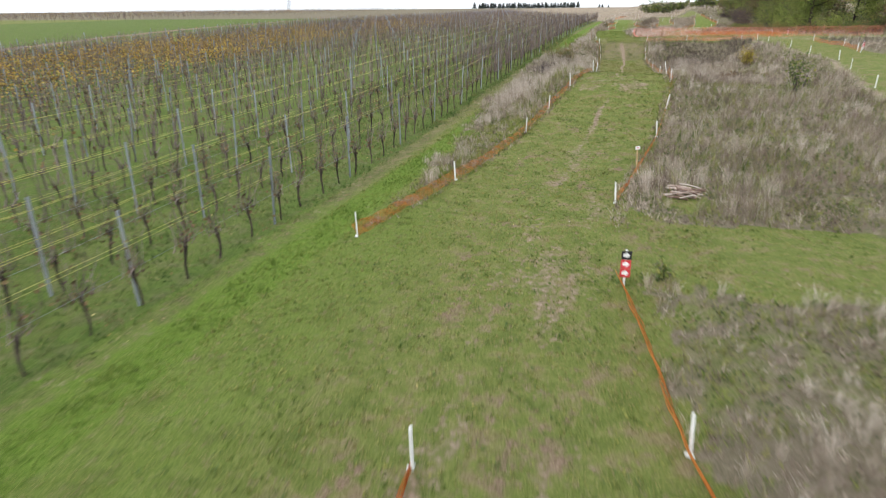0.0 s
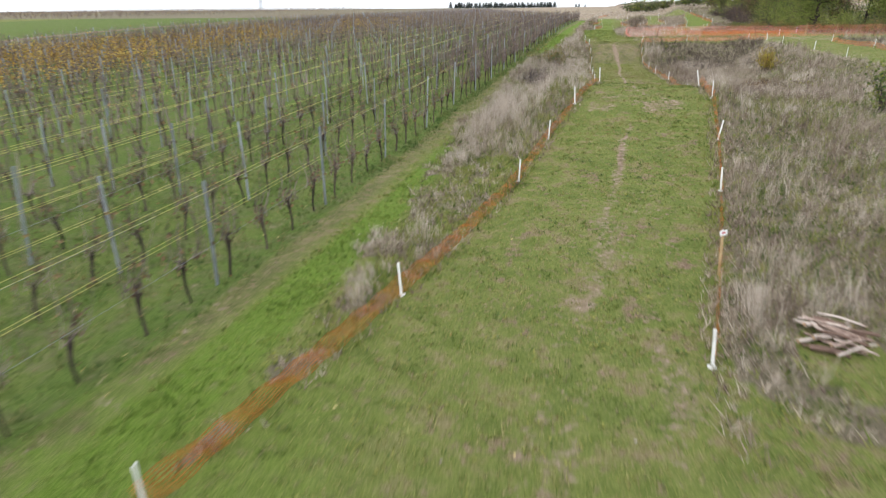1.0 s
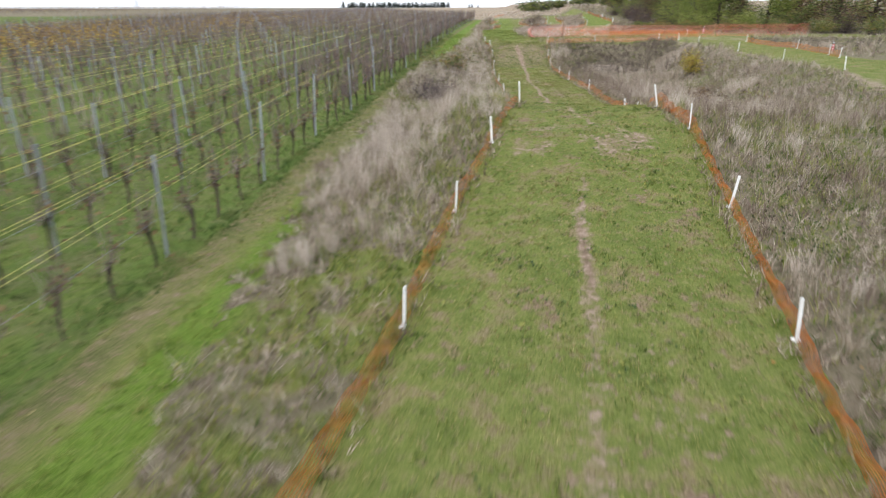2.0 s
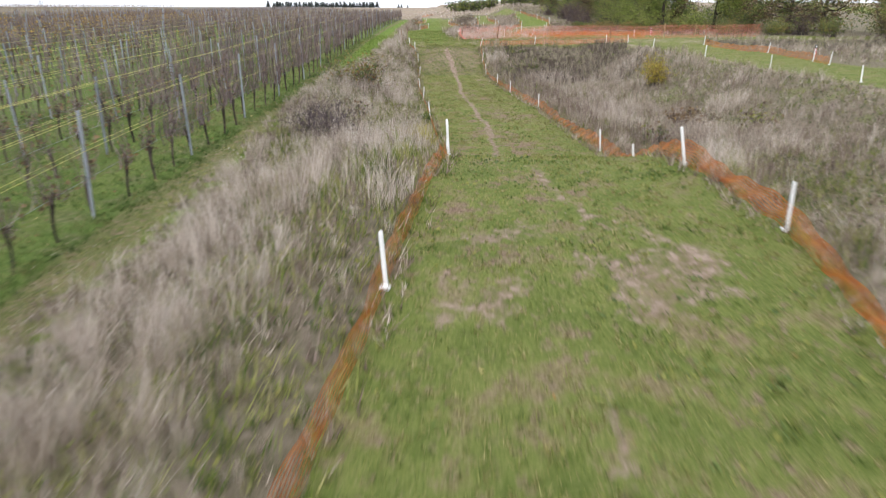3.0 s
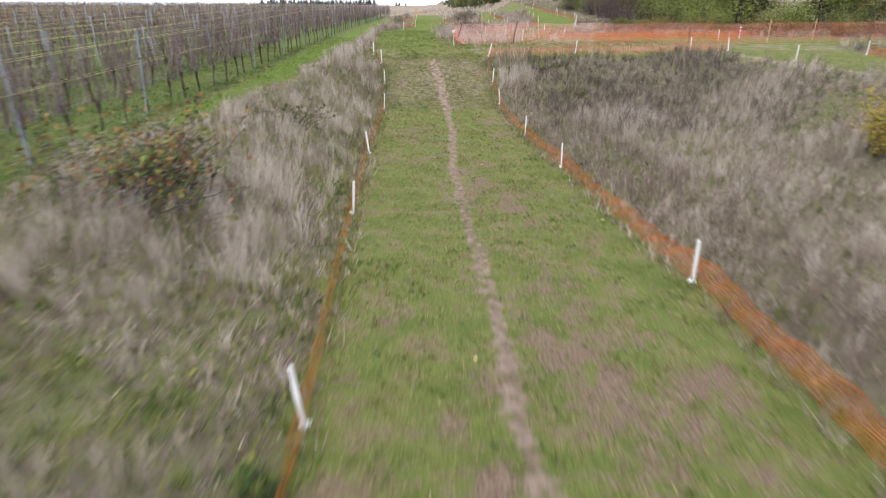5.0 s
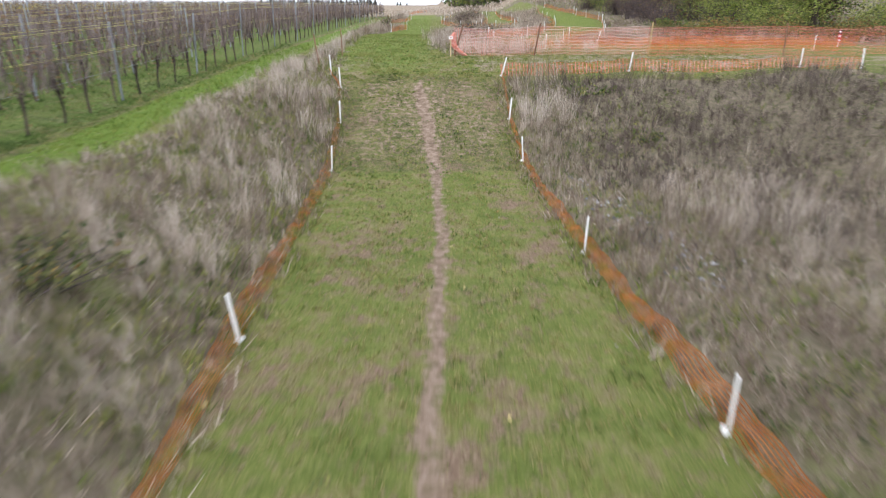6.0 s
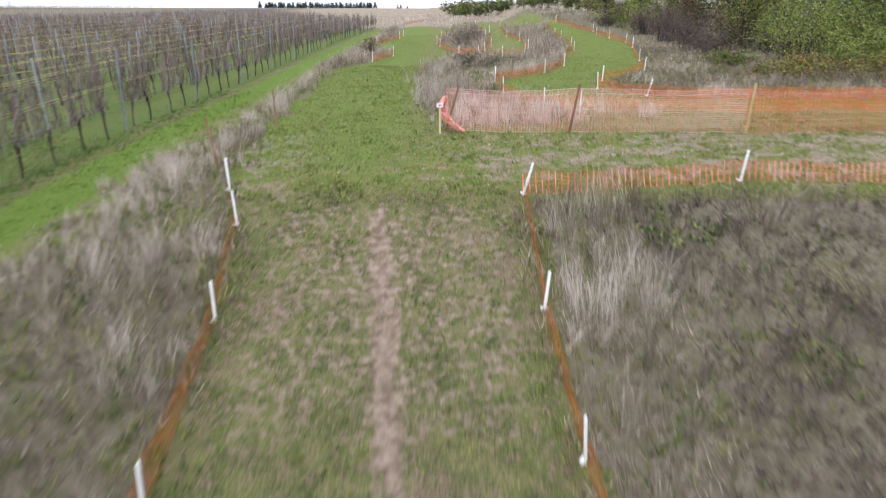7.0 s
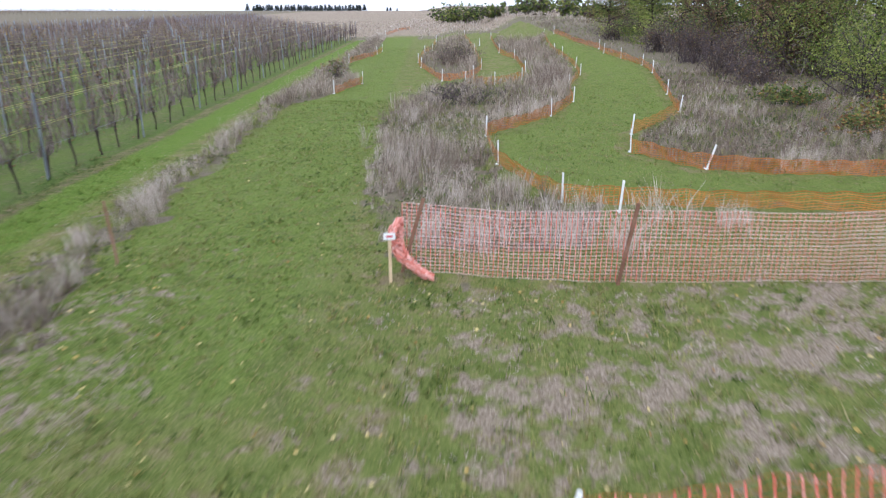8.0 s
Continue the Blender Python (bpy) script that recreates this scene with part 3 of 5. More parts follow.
def vine(seed, near=True, thick=True, bushy=False):
    """A gnarled trunk with a knobbly head and bare upright canes. Returns trunk, canes and withered leaves."""
    r = np.random.RandomState(seed)
    n = 7 if near else 4
    h = r.uniform(0.6, 0.78)
    k = np.linspace(0, 1, n)
    bend = np.stack([0.022 * np.sin(k * r.uniform(2, 5) + r.uniform(0, 6)), 0.03 * np.sin(k * r.uniform(2, 5) + r.uniform(0, 6)) + r.uniform(-0.05, 0.05) * k, k * h - 0.05], 1)
    bend[:, :2] -= bend[0, :2]
    rad = np.interp(k, [0, 0.2, 0.75, 1], [0.028, 0.020, 0.024, 0.042]) * r.uniform(0.8, 1.25)
    trunk = [tube(bend, rad, 6 if near else 3)]
    top = bend[-1]
    for side in (-1, 1):
        m = np.linspace(0, 1, 5 if near else 2)
        arm = top + np.stack([0.02 * np.sin(5 * m), side * m * r.uniform(0.04, 0.2), 0.03 * np.sin(3 * m) + r.uniform(0.08, 0.22) * m], 1)
        trunk.append(tube(arm, np.interp(m, [0, 1], [0.022, 0.008]), 5 if near else 3))
    canes, leaves = [], []
    for _ in range(r.randint(28, 38) if bushy else r.randint(15, 22) if near else (16 if thick else 10)):
        s = top + np.array([r.uniform(-0.03, 0.03), r.normal(0, 0.34 if bushy else 0.2), r.uniform(-0.04, 0.10)])
        hh = r.uniform(0.45, 1.25) if bushy else r.uniform(0.2, 1.2) if r.rand() < 0.7 else r.uniform(0.1, 0.4)
        m = np.linspace(0, 1, 5 if near else 2)
        lean, lx = r.uniform(-0.3, 0.3), r.uniform(-0.12, 0.12)
        p = s + np.stack([lx * m + 0.03 * np.sin(6 * m + lean), lean * m + 0.03 * np.sin(5 * m), hh * m], 1)
        canes.append(tube(p, np.interp(m, [0, 1], [0.009 if bushy else 0.0075 if near else 0.014, 0.005 if bushy else 0.0035 if near else 0.009]), 3, False))
        for _ in range(r.randint(0, 3) if near else r.randint(0, 2)):
            leaves.append(p[r.randint(len(p))] + r.uniform(-0.08, 0.08, 3))
    for _ in range(r.randint(30, 45) if bushy else r.randint(14, 24) if near else 8):
        leaves.append(top + r.normal(0, 0.11, 3) * ((1.0, 2.6, 3.0) if bushy or not near else (0.8, 1.6, 2.2)) + (0, 0, 0.36 if bushy or not near else 0.16))
    return join(trunk), join(canes), leaf_cards(np.array(leaves), 0.03 if bushy else 0.042 if near else 0.055, r)


def leaf_cards(at, size, r, flat=0.0):
    """Small folded leaves of two triangles each, at the given places."""
    n = len(at)
    a = r.normal(size=(n, 3))
    a[:, 2] *= 1 - flat
    a /= np.linalg.norm(a, axis=1)[:, None]
    b = np.cross(a, r.normal(size=(n, 3)) * (1, 1, 1 - flat) + (0, 0, flat * 2))
    b /= np.linalg.norm(b, axis=1)[:, None] + 1e-9
    s = size * r.uniform(0.6, 1.3, (n, 1))
    fold = np.cross(a, b) * s * 0.25
    v = np.stack([at - a * s, at + b * s * 0.7 + fold, at + a * s, at - b * s * 0.7 + fold], 1).reshape(-1, 3)
    i = np.arange(n)[:, None] * 4
    f = np.concatenate([i + [0, 1, 2], i + [0, 2, 3]])
    return v, f


def spread(kinds, at, turn, size, which):
    """Places copies of small meshes at many points and joins them: kinds is a list of (verts, faces)."""
    vs, fs, n = [], [], 0
    for k, (v, f) in enumerate(kinds):
        m = which == k
        if not m.any():
            continue
        p, t, s = at[m], turn[m], size[m]
        c, d = np.cos(t)[:, None], np.sin(t)[:, None]
        x = (v[None, :, 0] * c - v[None, :, 1] * d) * s[:, None] + p[:, None, 0]
        y = (v[None, :, 0] * d + v[None, :, 1] * c) * s[:, None] + p[:, None, 1]
        z = v[None, :, 2] * s[:, None] + p[:, None, 2]
        w = np.stack([x, y, z], -1).reshape(-1, 3)
        g = (f[None] + (np.arange(m.sum()) * len(v))[:, None, None]).reshape(-1, f.shape[1]) + n
        vs.append(w)
        fs.append(g)
        n += len(w)
    return np.concatenate(vs), np.concatenate(fs)


def row_start(x):
    return max(-19.0, -24 + (8.1 - x) / math.tan(radians(56)))


def build_vineyard():
    near = [vine(s) for s in range(6)]
    near += [vine(60 + s, bushy=True) for s in range(5)]
    near_me = [[mesh_from(*p, m) for p, m in zip(k, (M_BARK, M_CANE, M_BROWNLEAF))] for k in near]
    post_me = mesh_from(*post_mesh(), M_STEEL)
    far = [vine(20 + s, False, s > 2) for s in range(6)]
    posts = post_places()
    made, bark, cane, leaf, fpost, wires_far, yellow = 0, [], [], [], [], [], []
    for row in range(24):
        x = -2.0 * row
        y0 = row_start(x)
        end = ROW_END + min(3.0 * max(0.0, -x - 4), 110)
        ys = np.concatenate([np.arange(y0, ROW_END, 1.2), np.arange(ROW_END, end, 2.2)])
        ys = ys + RNG.uniform(-0.1, 0.1, len(ys))
        xs = x + RNG.uniform(-0.05, 0.05, len(ys))
        zs = ground(xs, ys)
        singles = 0
        if row < 3:
            stop = (95, 75, 45)[row]
            singles = int((ys < stop).sum())
            for i in range(singles):
                k = RNG.randint(6) if ys[i] < 22 + 3 * row else 6 + RNG.randint(5)
                ob = new("grapevine", None)
                ob.matrix_basis = pose(xs[i], ys[i], zs[i] - 0.02, 0, 0, RNG.uniform(-12, 12) + 180 * RNG.randint(2)) @ Matrix.Scale(RNG.uniform(0.9, 1.1), 4)
                tagged(ob, "bare gnarled grapevine with dark trunk and upright canes", "grapevine", "vines of the vineyard rows")
                for nm, me in zip(("trunk", "cane_growth", "withered_foliage"), near_me[k]):
                    tagged(part(nm, me, ob), kind="" if nm == "trunk" else "stuff")
        rest = np.stack([xs, ys, zs], 1)[singles:]
        turn, size, which = RNG.uniform(-0.2, 0.2, len(rest)) + np.pi * RNG.randint(0, 2, len(rest)), RNG.uniform(0.9, 1.15, len(rest)), RNG.randint(0, 3, len(rest)) + 3 * ((rest[:, 1] > 55) | (x < -15))
        for k, out in ((0, bark), (1, cane), (2, leaf)):
            out.append(spread([f[k] for f in far], rest, turn, size, which))
        # the leaves that still hang, yellow, in the older rows
        hold = np.clip(smooth(-17, -22, np.full(len(ys), x)) * smooth(-40, -34, np.full(len(ys), x)) * (1.0 - np.abs(ys - 15) / 75 + 0.6 * ripple(xs, ys, 6)), 0, 1)
        cnt = (hold * 64 + (0.6 if row > 4 else 0) * RNG.rand(len(ys)) * 4).astype(int)
        if cnt.sum():
            at = np.repeat(np.stack([xs, ys, zs], 1), cnt, 0) + np.stack([RNG.normal(0, 0.16, cnt.sum()), RNG.uniform(-0.65, 0.65, cnt.sum()), RNG.normal(1.25, 0.25, cnt.sum())], 1)
            yellow.append(leaf_cards(at, 0.066, RNG))
        py = [p for p in posts if y0 < p < end]
        if row < 8:
            trellis = new("vine_trellis", None)
            trellis.location = (x, y0, gz(x, y0))
            tagged(trellis, "row trellis of grey steel posts with taut yellow wires", "trellis", "trellis rows")
            for p in py:
                q = part("post", post_me, trellis)
                q.matrix_basis = pose(RNG.uniform(-0.05, 0.05), p - y0, gz(x, p) - trellis.location.z, RNG.uniform(-2.5, 2.5), RNG.uniform(-2.5, 2.5), 90 + RNG.uniform(-9, 9)) @ Matrix.Scale(RNG.uniform(0.94, 1.06), 4)
            for hgt, off in ((0.72, 0.0), (1.18, 0.035), (1.2, -0.035), (1.70, 0.035), (1.72, -0.035)):
                if hgt < 1.0 and row > 2:
                    continue
                wy = np.array([y0] + py)
                line = np.stack([np.full(len(wy), off), wy - y0, ground(np.full(len(wy), x), wy) - trellis.location.z + hgt + RNG.uniform(-0.02, 0.02, len(wy))], 1)
                part("wire", mesh_from(*tube(line, np.full(len(wy), 0.0028 if row < 5 else 0.0022), 4), M_STEEL if hgt < 1.0 else M_WIRE), trellis)
        else:
            pa = np.array([(x + RNG.uniform(-0.06, 0.06), p, 0) for p in py])
            pa[:, 2] = ground(pa[:, 0], pa[:, 1])
            fpost.append(spread([post_mesh(True)], pa, np.zeros(len(pa)), RNG.uniform(0.93, 1.1, len(pa)), np.zeros(len(pa), int)))
            if row < 11:
                wy = np.array([y0] + py)
                for hgt in (1.7,):
                    wires_far.append(tube(np.stack([np.full(len(wy), x), wy, ground(np.full(len(wy), x), wy) + hgt], 1), np.full(len(wy), 0.003), 3))
    stock = new("vine_rows", None)
    tagged(stock, "far rows of bare brown grapevines", "vineyard", kind="stuff")
    for nm, me, m in (("trunks", bark, M_BARK), ("canes", cane, M_CANE), ("withered_leaves", leaf, M_BROWNLEAF), ("posts", fpost, M_STEEL), ("wires", wires_far, M_WIRE), ("yellow_leaves", yellow, M_YELLOW)):
        tagged(part(nm, mesh_from(*join(me), m), stock), kind="stuff")


build_vineyard()


# ---- pegs and netting along the course ----
def peg_meshes():
    v, f = box(0, 0, 0.24, 0.042, 0.03, 0.72, 0.006)
    foot = box(0, 0.03, 0.03, 0.11, 0.05, 0.03, 0.008)
    return mesh_from(v, f, M_WHITE), mesh_from(*foot, M_WHITE)


PEG, FOOT = peg_meshes()


def peg(x, y, lean=None, tall=1.0):
    ob = new("marker_peg", None)
    a, b = lean if lean else (RNG.uniform(-3.5, 3.5), RNG.uniform(-4, 4))
    ob.matrix_basis = pose(x, y, gz(x, y), a, b, 0 if lean else RNG.uniform(0, 180)) @ Matrix.Diagonal((1, 1, tall, 1))
    tagged(ob, "white plastic course peg with a small foot, in grass", "marker peg", "white pegs along the course")
    part("stake", PEG, ob)
    part("foot", FOOT, ob)


def net(points, high, label, lean=0.5, rows=9, step=0.055, sag=0.35, mats=(None, None), thick=0.02, name="barrier_net", seed=0, slack=1.0, cross=0.38):
    """Netting strung from peg to peg: flat strands along it and across it. lean: how far its top hangs aside, by its height."""
    r = np.random.RandomState(seed)
    p = np.array(points, float)
    d = np.concatenate([[0], np.cumsum(np.linalg.norm(np.diff(p, axis=0), axis=1))])
    s = np.arange(0, d[-1], step)
    x, y = np.interp(s, d, p[:, 0]), np.interp(s, d, p[:, 1])
    tx, ty = np.gradient(x), np.gradient(y)
    ln = np.hypot(tx, ty) + 1e-9
    sx, sy = ty / ln, -tx / ln
    peg_far = np.min(np.abs(s[:, None] - d[None]), 1)
    gap = np.interp(s, d[:-1], np.diff(d)) if len(d) > 1 else np.full(len(s), 2.0)
    hang = 1 - sag * np.clip(peg_far / (gap / 2 + 0.1), 0, 1) ** 0.7 * (0.7 + 0.5 * np.sin(s * 1.7 + seed) * np.sin(s * 0.6 + 2 * seed))
    wav = 0.22 * np.sin(s * 2.3 + seed) + 0.15 * np.sin(s * 5.1) + 0.2 * np.sin(s * 0.9 + 1)
    high = np.interp(s, d, high) if isinstance(high, list) else high
    lean = np.interp(s, d, lean) if isinstance(lean, list) else lean
    k = np.linspace(0, 1, rows)[:, None]
    up = high * hang * k
    out = high * (lean * k * (1 + 0.5 * wav) + 0.10 * slack * np.sin(k * 5 + s * 3.1) * wav)
    gx, gy = x + sx * out, y + sy * out
    gzz = ground(gx, gy) + 0.02 + up + 0.02 * slack * np.sin(s * 9 + k * 4)
    P = np.stack([gx, gy, gzz], -1)
    along_, across = [], []
    n = len(s)
    for i in range(rows):
        a = P[i]
        o = np.array([0, 0, thick / 2])
        v = np.concatenate([a - o, a + o])
        j = np.arange(n - 1)
        along_.append((v, np.concatenate([np.stack([j, j + 1, j + n + 1], 1), np.stack([j, j + n + 1, j + n], 1)])))
    t = np.stack([tx / ln, ty / ln, 0 * tx], -1) * thick * cross
    for i in range(rows - 1):
        a, b = P[i], P[i + 1]
        v = np.concatenate([a - t, a + t, b + t, b - t])
        j = np.arange(n)
        across.append((v, np.concatenate([np.stack([j, j + n, j + 2 * n], 1), np.stack([j, j + 2 * n, j + 3 * n], 1)])))
    ob = new(name, None)
    ob.location = (p[0, 0], p[0, 1], gz(*p[0]))
    tagged(ob, label, "barrier net")
    for nm, g, m in (("lengthwise_mesh", along_, mats[0]), ("cross_mesh", across, mats[1])):
        v, f = join(g)
        tagged(part(nm, mesh_from(v - np.array(ob.location), f, m), ob), kind="stuff")
    return ob


ORANGE = (M_ORANGE, M_ORANGE)
LOW = "low slack orange plastic netting strung along the grass"
for run in (LEFT_PEGS, RIGHT_PEGS, BAR_PEGS[1:], INNER_PEGS[:-1], EDGE_PEGS, LOOP_A, LOOP_B, LOOP_C[:-3], LOOP_D[:-2], VERGE_PEGS, VERGE_FAR, VERGE_END):
    for q in run:
        if q == (8.57, 2.28):
            continue
        if q == (9.7, 10.97):
            peg(*q, (-4, 9))
        elif q == (9.26, 6.98):
            peg(*q, (0, -4))
        elif q == (9.93, 18.0):
            peg(*q, (0, -12), 1.05)
        elif q == (6.16, 19.05):
            peg(*q, (0, -3), 1.1)
        elif q in ((3.37, 0.33), (8.05, -0.85)):
            peg(*q, (0, -4))
        elif q in ((9.47, 57.4), (14.9, 67.7)):
            peg(*q, (0, 14))
        elif q == (13.6, 57.9):
            peg(*q, (0, 6))
        elif q in ((5.2, 43.5), (5.8, 31.45)):
            peg(*q, (0, -7))
        elif q == (9.43, 54.5):
            peg(*q, (0, 4))
        elif q == (10.36, 24.72):
            peg(*q, (0, -5))
        elif q == (10.1, 21.05):
            peg(*q, (0, -7), 0.8)
        else:
            peg(*q)
for q in ((6.1, -11.8), (9.22, -10.65), (12.0, 64.6), (23.0, 64.1), (12.9, 108.0)):
    peg(*q)
net(LEFT_PEGS, [0.27, 0.27, 0.25, 0.22, 0.2, 0.2, 0.24, 0.26, 0.26, 0.25, 0.24, 0.22, 0.2, 0.18], LOW, [-0.5, -0.5, -0.5, -0.5, -0.45, -0.4, -0.12, -0.1, -0.25, -0.5, -0.5, -0.4, -0.3, -0.3], mats=ORANGE, thick=0.0105, sag=0.45, seed=1)
net(RIGHT_PEGS, [0.3, 0.3, 0.26, 0.22, 0.26, 0.36, 0.34, 0.32, 0.3, 0.28, 0.24, 0.2, 0.18, 0.18], LOW, [0.1, 0.1, 0.12, 0.15, 0.3, 0.3, 0.4, 0.5, 0.5, 0.5, 0.4, 0.3, 0.25, 0.2], mats=ORANGE, thick=0.0125, sag=0.45, seed=2)
net(BAR_PEGS, 0.34, LOW, -0.3, step=0.12, rows=6, sag=0.2, mats=(M_ORANGE, M_VIVID), thick=0.011, seed=3, cross=1.0)
net([(8.36, -5.92), (8.72, -7.6), (9.22, -10.6), (9.9, -13.2), (10.8, -17.0)], [0.34, 0.34, 0.32, 0.28, 0.24], LOW, 0.55, mats=ORANGE, thick=0.016, seed=4)
net([(6.1, -11.8), (6.25, -13.5), (6.5, -17.5)], 0.1, LOW, 0.3, mats=ORANGE, thick=0.016, seed=5)
for i, run in enumerate((EDGE_PEGS, LOOP_A, LOOP_B, LOOP_C, LOOP_D, VERGE_PEGS, VERGE_FAR, VERGE_END)):
    net(run, 0.35, LOW, 0.15, rows=8, step=0.09, sag=0.2, mats=ORANGE, thick=0.015, seed=6 + i)
STAKES = [(8.15, 62.3), (11.1, 61.6), (15.3, 61.5), (20.2, 61.2), (24.9, 62.4), (27.8, 63.2), (31.2, 63.5), (34.0, 64.5)]
net(STAKES[:3], 1.0, "waist-high bleached orange safety netting tied to wooden stakes", -0.05, rows=20, step=0.07, sag=0.07, mats=(M_PINK, M_RED), thick=0.0105, seed=20, name="safety_net", slack=0.15, cross=0.55)
net(STAKES[2:], 1.0, "waist-high fresh red-orange safety netting tied to wooden stakes", -0.05, rows=20, step=0.09, sag=0.05, mats=(M_RED, M_VIVID), thick=0.008, seed=21, name="safety_net", slack=0.15, cross=0.55)


# ---- grasses and weeds ----
def blades(at, tall, wide, each, lean, r, bend=True, sway=None):
    """Tufts of pointed blades: at (n, 3), tall (n). Each blade is an island of its own."""
    n = len(at) * each
    p = np.repeat(at, each, 0) + np.stack([r.normal(0, 0.05, n), r.normal(0, 0.05, n), np.full(n, -0.01)], 1) * (np.repeat(tall, each)[:, None] + 0.2)
    h = np.repeat(tall, each) * r.uniform(0.45, 1.15, n)
    a, w = r.uniform(0, 2 * np.pi, n), r.uniform(0, 2 * np.pi, n)
    side = np.stack([np.cos(w), np.sin(w), np.zeros(n)], 1) * (wide * r.uniform(0.6, 1.3, n))[:, None]
    out = np.stack([np.cos(a), np.sin(a), np.zeros(n)], 1) * (h * lean * r.uniform(0.1, 1.2, n))[:, None]
    if sway is not None:
        out[:, :2] += np.repeat(sway, each, 0) * h[:, None]
    up = np.stack([np.zeros(n), np.zeros(n), h * r.uniform(0.8, 1.0, n)], 1)
    i = np.arange(n)[:, None]
    if not bend:
        v = np.stack([p - side, p + side, p + out + up * 0.9], 1).reshape(-1, 3)
        return v, i * 3 + [0, 1, 2]
    mid = p + out * 0.35 + up * 0.55
    v = np.stack([p, mid - side, mid + side, p + out + up * 0.97], 1).reshape(-1, 3)
    k = i * 4
    return v, np.concatenate([k + [0, 2, 1], k + [1, 2, 3]])


def scatter(x0, x1, y0, y1, density, r):
    n = int((x1 - x0) * (y1 - y0) * density)
    return r.uniform(x0, x1, n), r.uniform(y0, y1, n)


def on_ground(x, y):
    return np.stack([x, y, ground(x, y)], 1)


def weed_height(x, y):
    """How tall the rank growth stands, by place."""
    h = 0.40 + 0.38 * np.clip(clumps(x, y), -0.8, 1.2) + 0.08 * ripple(x + 20, y, 0.3)
    h = h * np.where((x < 7) & (y < 8), 0.9, 1.0) * np.where(y < -5, 0.75, 1.0)
    h = h * np.where((x > 10.3) & (y > 20) & (y < 52), 0.85, 1.0)
    h = h * (1.12 - 0.65 * opening(x, y))
    low = smooth(0.0, 0.7, np.minimum(np.abs(x - along(y, LEFT_PEGS)), np.abs(x - along(y, RIGHT_PEGS))))
    brink = np.where(x < 7, 0.45 + 0.55 * smooth(0.0, 0.9, x - np.interp(y, VERGE_Y, VERGE_X)), 1.0)
    east = inside(x, y, EAST)
    return np.clip(h, 0.10, 1.0) * brink * (0.4 + 0.6 * low) * np.where(east, 0.6, 1.0)


def stony(y):
    """The middle of the stony strip beside the netting."""
    return np.interp(y, [42, 46.5, 48.5, 50.5], [11.2, 11.3, 10.9, 10.5])


